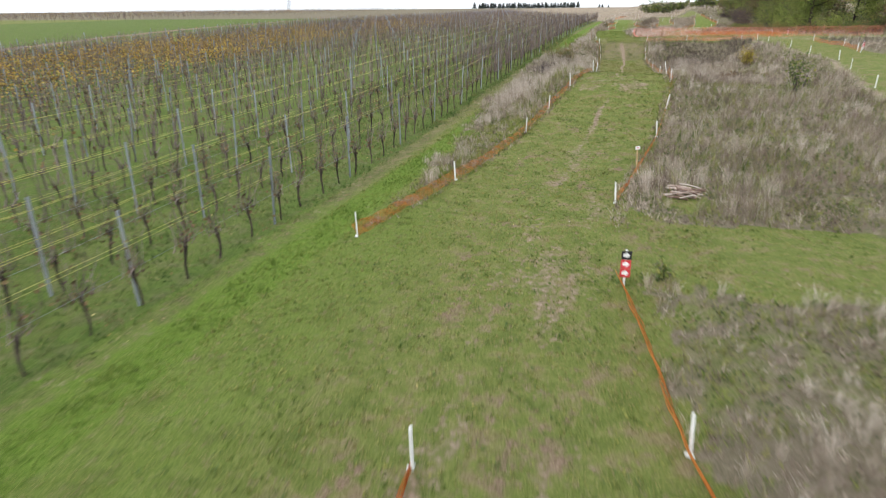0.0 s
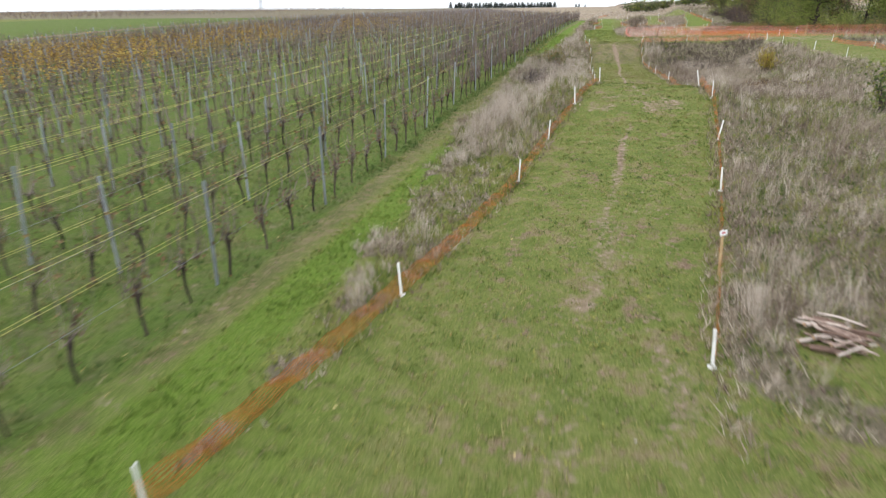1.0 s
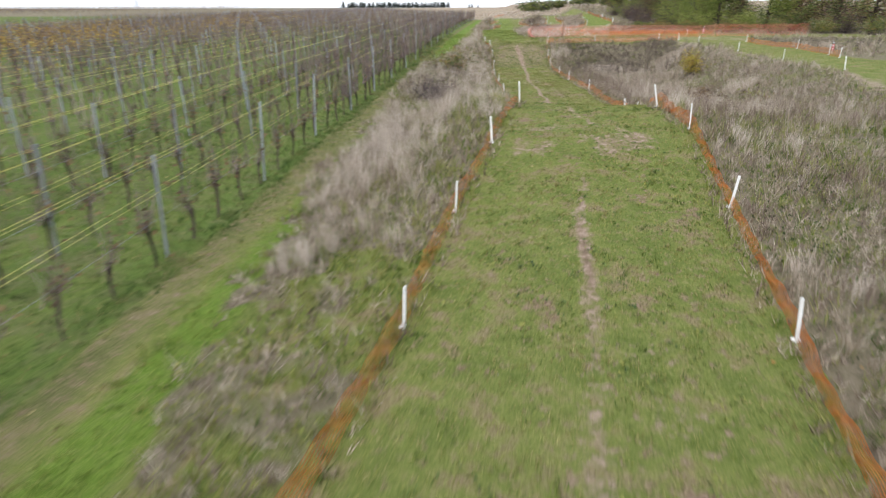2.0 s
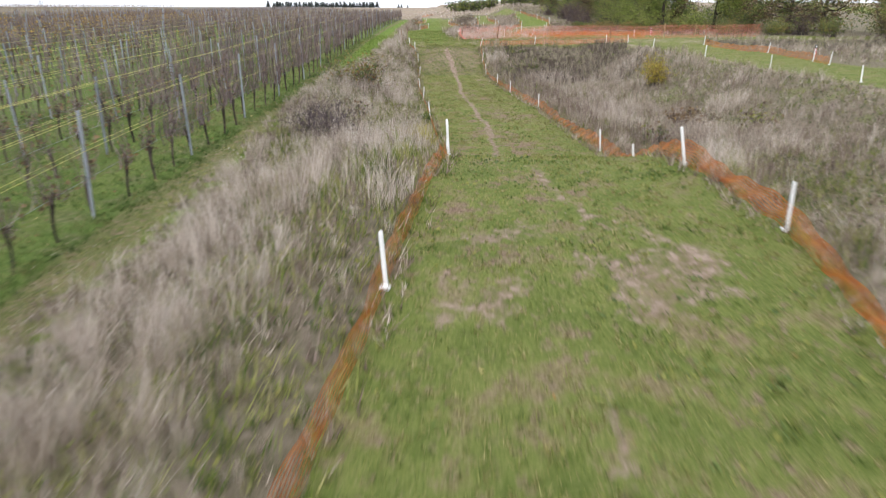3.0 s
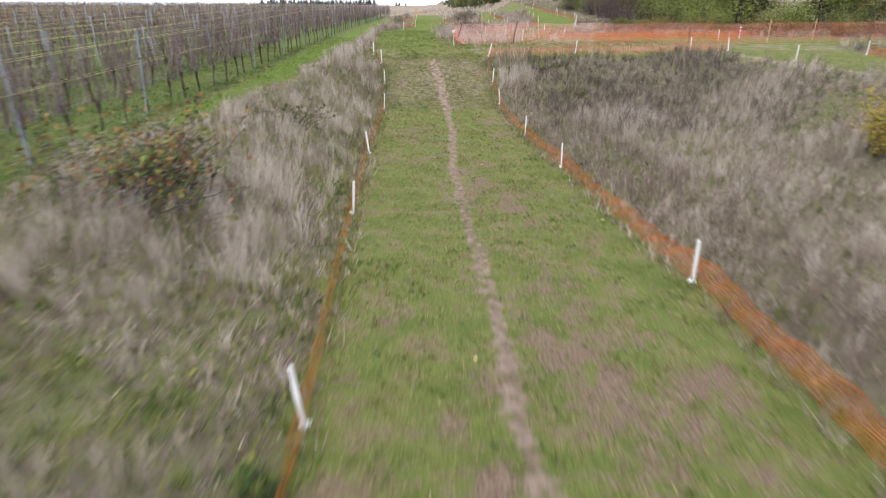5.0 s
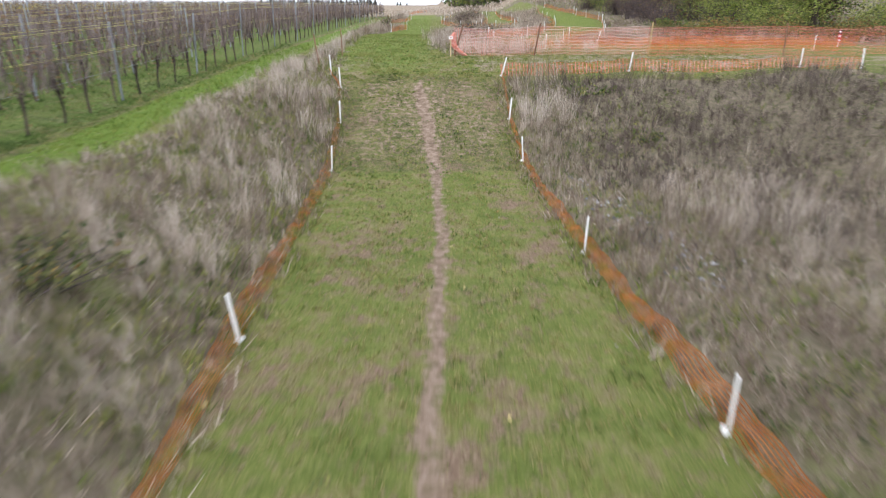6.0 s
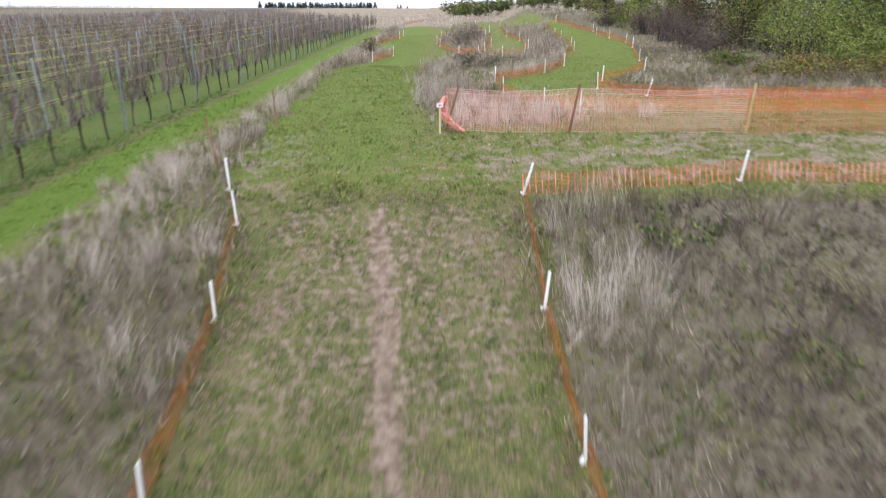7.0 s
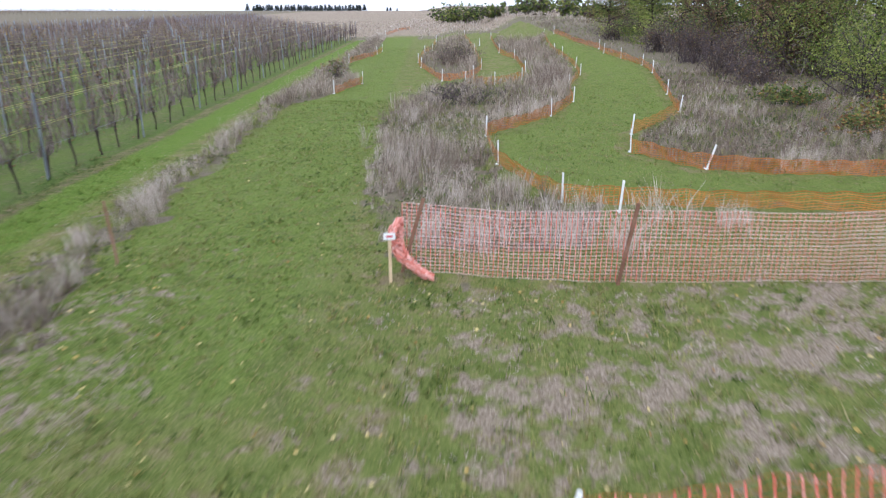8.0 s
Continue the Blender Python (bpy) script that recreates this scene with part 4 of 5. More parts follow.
def build_weeds():
    r = np.random.RandomState(11)
    areas = [(0.8, 6.4, -5, 26, 27), (0.3, 6.4, 26, 62, 27), (1.8, 5.5, 62, 82, 30), (1.8, 5.5, 82, 130, 12), (8, 20, -3, 22, 18), (9, 20.5, 22, 58, 19), (8.3, 18, -19, -5.5, 20), (6.8, 24, 62, 85, 21), (7.8, 20, 85, 122, 9),
             (14, 40, 66, 90, 8), (19, 40, 90, 130, 4), (25, 42, 20, 62, 4), (-30, 45, 128, 215, 0.6)]
    tufts = []
    for x0, x1, y0, y1, d in areas:
        x, y = scatter(x0, x1, y0, y1, d, r)
        m = zone_dry(x, y) > 0.5
        tufts.append(np.stack([x[m], y[m]], 1))
    p = np.concatenate(tufts)
    # the stony strip beside the netting is nearly bare
    bare = (np.abs(p[:, 0] - stony(p[:, 1]) + 0.25 * ripple(p[:, 0], p[:, 1], 1.2)) < 0.45) & (p[:, 1] > 45.3) & (p[:, 1] < 51.0)
    p = p[~bare | (r.rand(len(p)) < 0.3)]
    x, y = p[:, 0], p[:, 1]
    at, h = on_ground(x, y), weed_height(x, y)
    bank = smooth(49.5, 52, y) * (x > 9.8) * (y < 58)
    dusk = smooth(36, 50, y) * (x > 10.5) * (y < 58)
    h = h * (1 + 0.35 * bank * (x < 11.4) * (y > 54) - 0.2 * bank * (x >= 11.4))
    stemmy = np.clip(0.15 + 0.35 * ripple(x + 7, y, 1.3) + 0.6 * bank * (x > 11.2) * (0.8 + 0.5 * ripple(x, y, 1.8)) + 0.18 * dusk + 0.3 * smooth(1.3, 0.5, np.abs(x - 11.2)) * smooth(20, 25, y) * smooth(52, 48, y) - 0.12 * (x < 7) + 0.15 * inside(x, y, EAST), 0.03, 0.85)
    green = np.clip(0.30 - 0.45 * clumps(x, y) + 0.15 * ripple(x - 30, y, 3.0), 0.02, 0.85)
    slope = (x > 9) & (y < 24) & (y > -4)
    edge = 1 - smooth(0.1, 1.1, np.abs(x - along(y, LEFT_PEGS)))
    edge = np.maximum(edge, 0.8 * smooth(2.2, 0.8, np.abs(x - along(y, LEFT_PEGS))) * smooth(11, 14, y) * smooth(25, 21, y) * (x < 7))
    green = green * (1 - 0.45 * np.maximum(dusk, bank)) + 0.35 * edge * (y < 58) + 0.24 * slope + np.where(x < 7, np.interp(y, [6, 14, 23, 30, 50, 58], [0.06, 0.3, 0.36, 0.2, 0.2, 0.1]), 0) * smooth(0.3, -0.5, ripple(x - 12, y + 5, 0.7)) + 0.3 * inside(x, y, EAST)
    stemmy = stemmy + 0.12 * slope * smooth(-0.3, 0.5, ripple(x - 5, y, 1.0))
    green = green + 0.6 * opening(x, y)
    pick = r.rand(len(x))
    is_stem, is_green = pick < stemmy, pick > 1 - green
    pale = ~is_stem & ~is_green & (r.rand(len(x)) < smooth(-0.8, 0.1, clumps(x, y)) + 0.1 + bank) & ~((bank > 0.5) & (x > 11.3 + 0.6 * ripple(x, y, 1.2)) & (r.rand(len(x)) < 0.75))
    meadow = new("dry_meadow", None)
    tagged(meadow, "rank dry grey-brown grass and dead weeds", "meadow grass", kind="stuff")
    far = y > 75
    sway = 0.15 * np.stack([ripple(x, y + 9, 1.1), ripple(x - 17, y, 1.3)], 1) + np.array([0.0, -0.08])
    strip = smooth(1.3, 0.5, np.abs(x - 11.2 - 0.3 * ripple(x, y, 1.5))) * smooth(20, 25, y) * smooth(52, 48, y)
    bunch = ripple(x - 12, y + 5, 0.7) + 0.3 * r.normal(size=len(x))
    least = np.where(x < 7, np.interp(y, [0, 8, 15, 23, 28, 45], [-0.35, -0.25, 0.1, 0.25, -0.15, -0.1]), 0.25) - 0.4 * (y > 58) * ~inside(x, y, EAST) - 0.35 * (y < -5) + 0.3 * inside(x, y, EAST) + bank * np.where(x > 11.2 + 0.5 * ripple(x, y, 1.0), 0.9, np.where(y > 54.3, -0.5, 0.4)) + 0.5 * strip
    blond = bunch > least
    h = h * np.where(blond & (x < 7), 1.12, 1.0)
    groups = (("dry_grass", M_DRY, pale & ~far & ~blond, 20, 0.0034, 0.36), ("blond_grass", M_PALE, pale & ~far & blond, 22, 0.0032, 0.40), ("far_dry_grass", M_DRY, pale & far & (y < 124), 9, 0.010, 0.5), ("hill_grass", M_PALE, pale & (y >= 124), 12, 0.03, 0.7), ("green_blades", M_GREEN, is_green, 8, 0.0065, 0.6))
    for nm, mat, m, each, wide, lean in groups:
        hh = h[m] * (0.7 if nm == "green_blades" else 1.0)
        tagged(part(nm, mesh_from(*blades(at[m], hh, wide, each, lean, r, True, sway[m]), mat), meadow), kind="stuff")
    # dead flower stalks: an upright stem with short side twigs and a ragged head
    m = is_stem
    n = int(m.sum())
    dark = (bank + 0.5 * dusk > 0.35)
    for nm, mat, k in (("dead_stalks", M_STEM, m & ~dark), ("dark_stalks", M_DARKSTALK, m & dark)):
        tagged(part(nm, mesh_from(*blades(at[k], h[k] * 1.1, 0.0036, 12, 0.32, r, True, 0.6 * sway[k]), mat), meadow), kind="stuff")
    # the low thatch of dead and living grass below the tall growth, also through the netting
    px, py = [], []
    for x0, x1, y0, y1, d in ((0.3, 6.6, -5, 62, 62), (8.0, 13.5, -3, 58, 62), (13.5, 20.5, -3, 58, 22), (8.3, 14, -19, -5.5, 45), (6.8, 20, 62, 80, 28)):
        a, b = scatter(x0, x1, y0, y1, d, r)
        k = (zone_dry(a, b) > 0.5) | ((np.minimum(np.abs(a - along(b, LEFT_PEGS) + 0.1), np.abs(a - along(b, RIGHT_PEGS) - 0.05)) < 0.3) & (b < 57) & (b > -4))
        px.append(a[k])
        py.append(b[k])
    tx, ty = np.concatenate(px), np.concatenate(py)
    u = r.rand(len(tx)) + 0.3 * ripple(tx - 3, ty, 0.9)
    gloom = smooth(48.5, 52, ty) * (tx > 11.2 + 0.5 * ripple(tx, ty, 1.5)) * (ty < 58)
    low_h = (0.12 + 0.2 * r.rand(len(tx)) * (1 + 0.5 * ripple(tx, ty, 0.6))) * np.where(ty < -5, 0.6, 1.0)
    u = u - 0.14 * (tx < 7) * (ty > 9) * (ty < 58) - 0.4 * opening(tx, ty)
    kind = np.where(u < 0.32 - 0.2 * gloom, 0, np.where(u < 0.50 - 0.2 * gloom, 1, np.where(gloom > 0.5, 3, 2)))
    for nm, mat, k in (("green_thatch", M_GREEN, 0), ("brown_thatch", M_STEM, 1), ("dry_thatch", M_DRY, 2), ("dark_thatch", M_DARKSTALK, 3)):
        m = kind == k
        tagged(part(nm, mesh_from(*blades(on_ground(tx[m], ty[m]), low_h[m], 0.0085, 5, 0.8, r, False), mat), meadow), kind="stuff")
    # low leafy herbs in the gaps of the dry growth
    m = ~far & (clumps(x, y) < 0.32 + 0.4 * bank + 0.3 * r.normal(size=len(x))) & (r.rand(len(x)) < 0.55 - 0.4 * opening(x, y))
    n = 9 * int(m.sum())
    low = np.repeat(at[m], 9, 0) + np.stack([r.normal(0, 0.11, n), r.normal(0, 0.11, n), np.abs(r.normal(0, 0.09, n)) + 0.02], 1)
    fresh = (low[:, 0] < 7) & (r.rand(n) < 0.6)
    tagged(part("herb_leaves", mesh_from(*leaf_cards(low[~fresh], 0.024, r, 0.3), M_HERB), meadow), kind="stuff")
    tagged(part("fresh_leaves", mesh_from(*leaf_cards(low[fresh], 0.024, r, 0.3), M_OLIVE), meadow), kind="stuff")
    m = pale & blond & (h > 0.35)
    tips = np.repeat(at[m], 8, 0) + np.stack([r.normal(0, 0.13, 8 * m.sum()), r.normal(0, 0.13, 8 * m.sum()), np.repeat(h[m], 8) * r.uniform(0.55, 1.15, 8 * m.sum())], 1)
    tagged(part("feathery_heads", mesh_from(*leaf_cards(tips, 0.011, r), M_PALE), meadow), kind="stuff")
    m = is_stem
    tips = np.repeat(at[m], 9, 0) + np.stack([r.normal(0, 0.07, 9 * m.sum()), r.normal(0, 0.07, 9 * m.sum()), np.repeat(h[m], 9) * r.uniform(0.6, 1.2, 9 * m.sum())], 1)
    half = r.rand(len(tips)) < 0.45
    tagged(part("seed_heads", mesh_from(*leaf_cards(tips[half], 0.012, r), M_DRY), meadow), kind="stuff")
    tagged(part("dead_heads", mesh_from(*leaf_cards(tips[~half], 0.013, r), M_DARKSTALK), meadow), kind="stuff")


def build_lawn():
    r = np.random.RandomState(12)
    areas = [(1.0, 10.2, -19, 8, 150), (4, 10.2, 8, 30, 165), (4, 10.2, 30, 58, 165), (2.0, 19, 57, 64, 130), (2.5, 8.5, 64, 80, 90), (0.0, 2.4, 8, 70, 80), (-7.2, 0.6, -14, 62, 75), (8.5, 18, -7, -1, 110), (9.5, 20, 64, 84, 45), (14, 20, 84, 110, 18), (2.5, 10, 80, 110, 25), (20, 25.5, 30, 57, 14)]
    xs, ys = [], []
    for x0, x1, y0, y1, d in areas:
        x, y = scatter(x0, x1, y0, y1, d, r)
        m = (zone_dry(x, y) < 0.5) & (zone_dirt(x, y) < 0.42 + 0.3 * r.rand(len(x))) & (zone_worn(x, y) < 0.42 + 0.35 * r.rand(len(x))) & (zone_straw(x, y) < 0.36 + 0.25 * r.rand(len(x)) + 0.3 * (y > 63))
        xs.append(x[m])
        ys.append(y[m])
    x, y = np.concatenate(xs), np.concatenate(ys)
    at = on_ground(x, y)
    thick = zone_lush(x, y)
    tuft = np.clip(0.5 + 1.0 * ripple(x, y, 0.16) + 0.6 * ripple(x, y, 0.6), 0.08, 2.0)
    h = (0.022 + 0.038 * tuft) * (1 + 0.6 * (thick > 0.5)) * np.where(x < 0.5, 2.0, 1.0)
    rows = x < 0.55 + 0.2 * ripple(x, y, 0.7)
    patchy = (zone_straw(x, y) > 0.3) & (x > 6) & (y > 57) & (y < 63)
    h = h * np.where(patchy, 1.7, 1.0) * np.where((y > 57) & (y < 80) & (x > 2.5), 1.3, 1.0)
    lush = ~rows & (thick + 0.35 * patchy * r.rand(len(x)) > r.uniform(0.3, 0.8, len(x)))
    slope = zone_bank(x, y) > 0.5
    hollow = smooth(19, 24, y) * smooth(52, 48, y)
    yellow = ~lush & ~(rows & (r.rand(len(x)) < 0.6)) & (r.rand(len(x)) + 0.3 * slope - 0.26 * hollow * (x > 3) < 0.12 + 0.3 * (ripple(x + 8, y, 0.4) > 0.15))
    lawn = new("short_grass", None)
    tagged(lawn, "short green grass with yellowed blades", "grass", kind="stuff")
    for nm, mat, m in (("lush_blades", M_LUSH, lush), ("row_blades", M_SHADED_ROWGRASS, rows & ~yellow), ("green_blades", M_GREEN, ~rows & ~lush & ~yellow), ("dry_blades", M_FADED, yellow)):
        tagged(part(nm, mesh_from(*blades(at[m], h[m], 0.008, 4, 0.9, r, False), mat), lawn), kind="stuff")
    x, y = scatter(5, 20, 56.8, 62.3, 90, r)
    m = (zone_straw(x, y) > 0.3) & (zone_dry(x, y) < 0.5)
    tagged(part("straw_litter", mesh_from(*blades(on_ground(x[m], y[m]), np.full(int(m.sum()), 0.045), 0.007, 4, 1.6, r, False), M_DRY), lawn), kind="stuff")
    # broad-leaved weeds in the turf
    x, y = scatter(2.5, 10, -18, 78, 5.5, r)
    x5, y5 = scatter(4.5, 9.6, 51, 58, 16, r)
    x, y = np.concatenate([x, x5]), np.concatenate([y, y5])
    m = (zone_dry(x, y) < 0.5) & (ripple(x + 3, y, 0.7) > -0.1) & (r.rand(len(x)) < 1 - 0.8 * smooth(19, 23, y) * smooth(52, 49, y))
    c = on_ground(x[m], y[m])
    k = np.repeat(c, 7, 0) + np.stack([r.normal(0, 0.05, 7 * len(c)), r.normal(0, 0.05, 7 * len(c)), r.uniform(0.015, 0.05, 7 * len(c))], 1)
    tagged(part("weed_leaves", mesh_from(*leaf_cards(k, 0.024, r, 0.6), M_LEAF), lawn), kind="stuff")
    # fallen leaves, scattered thinly on the track and thicker on the level by the safety net
    x1, y1 = scatter(3, 20, 57.5, 63, 4, r)
    x2, y2 = scatter(3.5, 10, -18, 62, 0.12, r)
    x3, y3 = scatter(-8, 1.0, -12, 60, 0.4, r)
    x4, y4 = scatter(3, 8, 63, 80, 1.2, r)
    f = on_ground(np.concatenate([x1, x2, x3, x4]), np.concatenate([y1, y2, y3, y4])) + (0, 0, 0.05)
    litter = new("fallen_leaves", mesh_from(*leaf_cards(f, 0.026, r, 0.85), M_LITTER))
    tagged(litter, "scattered fallen yellow leaves on the grass", "leaf litter", kind="stuff")


def grass_clump(x, y, wide, high, count, seed, mat=M_LIME, name="yellow_grass_clump", label="feathery yellow-green grass clump beside the netting"):
    """A feathery clump of tall grass."""
    r = np.random.RandomState(seed)
    at = np.stack([r.normal(0, wide / 3, count), r.normal(0, wide / 2, count), np.zeros(count)], 1)
    ob = new(name, mesh_from(*blades(at, np.full(count, high), 0.005, 10, 0.5, r), mat))
    ob.location = (x, y, gz(x, y))
    tagged(ob, label, "grass clump")


build_weeds()
build_lawn()
grass_clump(5.5, 25.75, 0.4, 0.75, 26, 1)
grass_clump(5.72, 25.1, 0.3, 0.6, 12, 2)
grass_clump(5.5, 20.4, 0.4, 0.45, 12, 3)
for k, (x, y, w, h) in enumerate([(10.75, 62.9, 0.5, 0.95), (11.5, 62.6, 0.4, 0.9), (12.5, 63.9, 0.7, 0.85), (13.6, 63.6, 0.5, 0.6), (9.4, 63.0, 0.7, 0.8), (8.6, 63.4, 0.6, 0.8)]):
    grass_clump(x, y, w, h, 14, 10 + k, M_PALE, "pale_grass_clump", "tall pale dead grass clump behind the safety netting")


# ---- shrubs and trees ----
def shrub(x, y, wide, high, leaf, count, name="shrub", label="", seed=0, twigs=26, size=0.07, twig=None, tone2=None, share=0.0, deep=None):
    """A rounded, uneven bush: stems fanning from the ground and leaves in clumps along them."""
    r = np.random.RandomState(seed)
    ob = new(name, None)
    ob.location = (x, y, gz(x, y))
    tagged(ob, label, name.replace("_", " "))
    stems, ends = [], []
    for _ in range(twigs):
        a, e = r.uniform(0, 2 * np.pi), r.uniform(0.15, 1.0) ** 0.7
        reach = wide / 2 * r.uniform(0.35, 1.05) * (1.15 - 0.7 * e ** 3)
        m = np.linspace(0, 1, 5)
        w = r.normal(0, 0.06 * high, 2)
        hh = high * e * r.uniform(0.75, 1.1)
        base = r.normal(0, wide * 0.12, 2)
        q = np.stack([base[0] + np.cos(a) * reach * m ** 1.3 + w[0] * np.sin(4 * m), (base[1] + np.sin(a) * reach * m ** 1.3 + w[1] * np.sin(4 * m)) * (deep or 1), hh * (m - 0.15 * m ** 3) * 1.1 - 0.03], 1)
        stems.append(tube(q, np.interp(m, [0, 1], [0.006 + 0.006 * high, 0.003]), 3))
        ends += [q[i] * (1 - t) + q[i + 1] * t for i in range(1, 4) for t in r.rand(2)]
        for _ in range(4):
            b = q[r.randint(2, 5)]
            g = b + r.normal(0, 0.11 * high, 3) + (0, 0, 0.08 * high)
            stems.append(tube(np.stack([b, (b + g) / 2 + r.normal(0, 0.02, 3), g]), [0.005, 0.004, 0.002], 3))
            ends.append(g)
    part("stem_tangle", mesh_from(*join(stems), twig or M_TWIG), ob)
    if count:
        c = np.array(ends)[r.randint(0, len(ends), count)]
        p = c + r.normal(0, 0.06 * high, (count, 3))
        p[:, 2] = np.maximum(p[:, 2], 0.04)
        pick = r.rand(count) < share
        tagged(part("foliage", mesh_from(*leaf_cards(p[~pick], size, r), leaf), ob), kind="stuff")
        if tone2 and pick.any():
            tagged(part("turned_foliage", mesh_from(*leaf_cards(p[pick], size, r), tone2), ob), kind="stuff")
    return ob


def tree_meshes(seed, high, spread_, leaf, count, size=0.13, tone2=None, share=0.25):
    """A tapered trunk, forking limbs and a broken crown of leaves in clumps."""
    r = np.random.RandomState(seed)
    m = np.linspace(0, 1, 8)
    lean = r.normal(0, 0.05 * high, 2)
    t = np.stack([lean[0] * m ** 2, lean[1] * m ** 2, high * 0.85 * m], 1)
    wood, ends = [tube(t, np.interp(m, [0, 0.1, 1], [0.028, 0.02, 0.004]) * high, 7)], []
    for i in range(18):
        s = r.uniform(0.12, 0.95)
        b = np.array([np.interp(s, m, t[:, k]) for k in range(3)])
        a = r.uniform(0, 2 * np.pi)
        reach = spread_ * r.uniform(0.5, 1.0) * (1.1 - 0.75 * max(0, s - 0.25))
        k = np.linspace(0, 1, 5)
        q = b + np.stack([np.cos(a) * reach * k, np.sin(a) * reach * k, reach * (0.15 + 0.75 * s) * k ** 1.2], 1) + np.sin(k * 5)[:, None] * r.normal(0, 0.05 * spread_, 3)
        wood.append(tube(q, np.interp(k, [0, 1], [0.010, 0.003]) * high, 5))
        for _ in range(5):
            c = q[r.randint(1, 5)]
            g = c + r.normal(0, 0.24 * spread_, 3)
            wood.append(tube(np.stack([c, (c + g) / 2 + r.normal(0, 0.05, 3), g]), [0.004 * high, 0.003 * high, 0.0015 * high], 3))
            ends.append(g)
        ends += [q[3], q[4]]
    e = np.array(ends)
    pick = e[r.randint(0, len(e), count)]
    p = pick + r.normal(0, 0.13 * spread_, (count, 3))
    p[:, 2] = np.maximum(p[:, 2], 0.1)
    two = (np.sin(pick[:, 0] * 3 + seed) + np.sin(pick[:, 1] * 2.3) + r.normal(0, 0.6, count)) > 2.0 - 4 * share
    out = [("trunk", mesh_from(*join(wood), M_BARK)), ("crown", mesh_from(*leaf_cards(p[~two], size, r), leaf))]
    if tone2 and two.any():
        out.append(("turned_crown", mesh_from(*leaf_cards(p[two], size, r), tone2)))
    return out


def plant_tree(meshes, x, y, size, label, name="tree", group="trees of the wood edge"):
    ob = new(name, None)
    ob.matrix_basis = pose(x, y, gz(x, y) - 0.1, 0, 0, RNG.uniform(0, 360)) @ Matrix.Diagonal((size * RNG.uniform(0.9, 1.15), size * RNG.uniform(0.9, 1.15), size, 1))
    tagged(ob, label, "tree", group)
    for nm, me in meshes:
        tagged(part(nm, me, ob), kind="" if nm == "trunk" else "stuff")


GREEN_TREES = [tree_meshes(s, 7.5, 2.6, M_WILLOW if s % 2 else M_OLIVE, 14000, 0.068, M_LEAF if s % 2 else M_WILLOW, 0.35) for s in (1, 2, 3)]
DARK_TREES = [tree_meshes(s, 7.0, 2.7, M_LEAF, 9500, 0.068, M_BROWNLEAF, 0.45) for s in (4, 5)]
GREEN_LABEL = "leafy olive-green autumn tree at the edge of the wood"
DARK_LABEL = "dark half-bare tree with brown leaves at the wood edge"
for k, (x, y, s, d) in enumerate([(29.5, 80.5, 1.0, 0), (30.5, 85.5, 1.1, 0), (29, 75, 1.15, 0), (25.5, 84.5, 0.9, 1), (28.5, 87, 1.15, 0), (32.5, 82, 1.2, 1), (25.5, 92.5, 0.85, 1), (29.5, 95, 1.1, 0), (24.5, 100.5, 0.8, 0),
                                  (28, 104, 1.1, 1), (24, 110, 0.75, 1), (28, 114, 1.0, 0), (33, 72, 1.1, 0), (37, 74, 1.2, 1), (38.5, 68.5, 0.95, 1), (43, 71, 1.2, 1), (36, 88, 1.2, 0), (41, 81, 1.3, 1), (34, 101, 1.2, 1),
                                  (47, 66, 1.1, 1), (38, 112, 1.2, 0), (31, 126, 1.0, 1), (43, 60, 0.9, 1), (48, 52, 1.0, 0), (53, 60, 1.2, 1), (55, 45, 1.1, 1)]):
    plant_tree((DARK_TREES if d else GREEN_TREES)[k % (2 if d else 3)], x, y, s, DARK_LABEL if d else GREEN_LABEL)

shrub(11.9, 56.2, 1.7, 0.45, M_LEAF, 420, "nettle_patch", "low dark green leafy weeds on the dry bank", 51, 22, 0.045, tone2=M_HERB, share=0.4)
shrub(13.0, 53.6, 1.2, 0.4, M_LEAF, 200, "nettle_patch", "low dark green leafy weeds on the dry bank", 52, 14, 0.045, tone2=M_HERB, share=0.4)
BRAMBLE = "tangled bramble bush with green and orange leaves"
shrub(2.75, 36.0, 3.2, 1.35, M_LEAF, 1900, "bramble_bush", BRAMBLE + " in dry grass", 31, 90, 0.045, tone2=M_RUST, share=0.38)
shrub(2.9, 25.4, 2.0, 1.1, M_TWIG, 1300, "dead_shrub", "dark leafless shrub among dry grass", 32, 120, 0.025)
shrub(3.3, 29.6, 0.9, 0.7, M_LEAF, 160, "small_bush", "small olive-brown bush in dry grass", 33, 18, 0.05, tone2=M_BROWNLEAF, share=0.6)
shrub(3.3, 43.2, 1.7, 0.55, M_HERB, 420, "bramble_bush", "low dark bramble with a few yellow leaves in dry grass", 34, 34, 0.04, tone2=M_YELLOW, share=0.12)
shrub(17.3, 41.2, 1.45, 1.5, M_LIME, 2600, "yellow_bush", "rounded yellow bush turning colour in the dry meadow", 36, 44, 0.035, tone2=M_YELLOW, share=0.45)
shrub(15.6, 15.9, 1.3, 2.1, M_LEAF, 420, "sapling", "sparse green sapling in dry grass", 37, 14, 0.06, tone2=M_OLIVE, share=0.4)
shrub(9.1, -5.4, 0.45, 0.4, M_LEAF, 90, "thistle", "small dark green thistle in mown grass", 38, 9, 0.05)
shrub(4.7, 19.0, 0.5, 0.4, M_LEAF, 120, "mullein", "pale green leafy mullein plant in dry grass", 39, 8, 0.07)
shrub(5.65, 30.6, 0.5, 0.35, M_LEAF, 90, "leafy_weed", "dark green leafy weed beside the netting", 40, 8, 0.06)
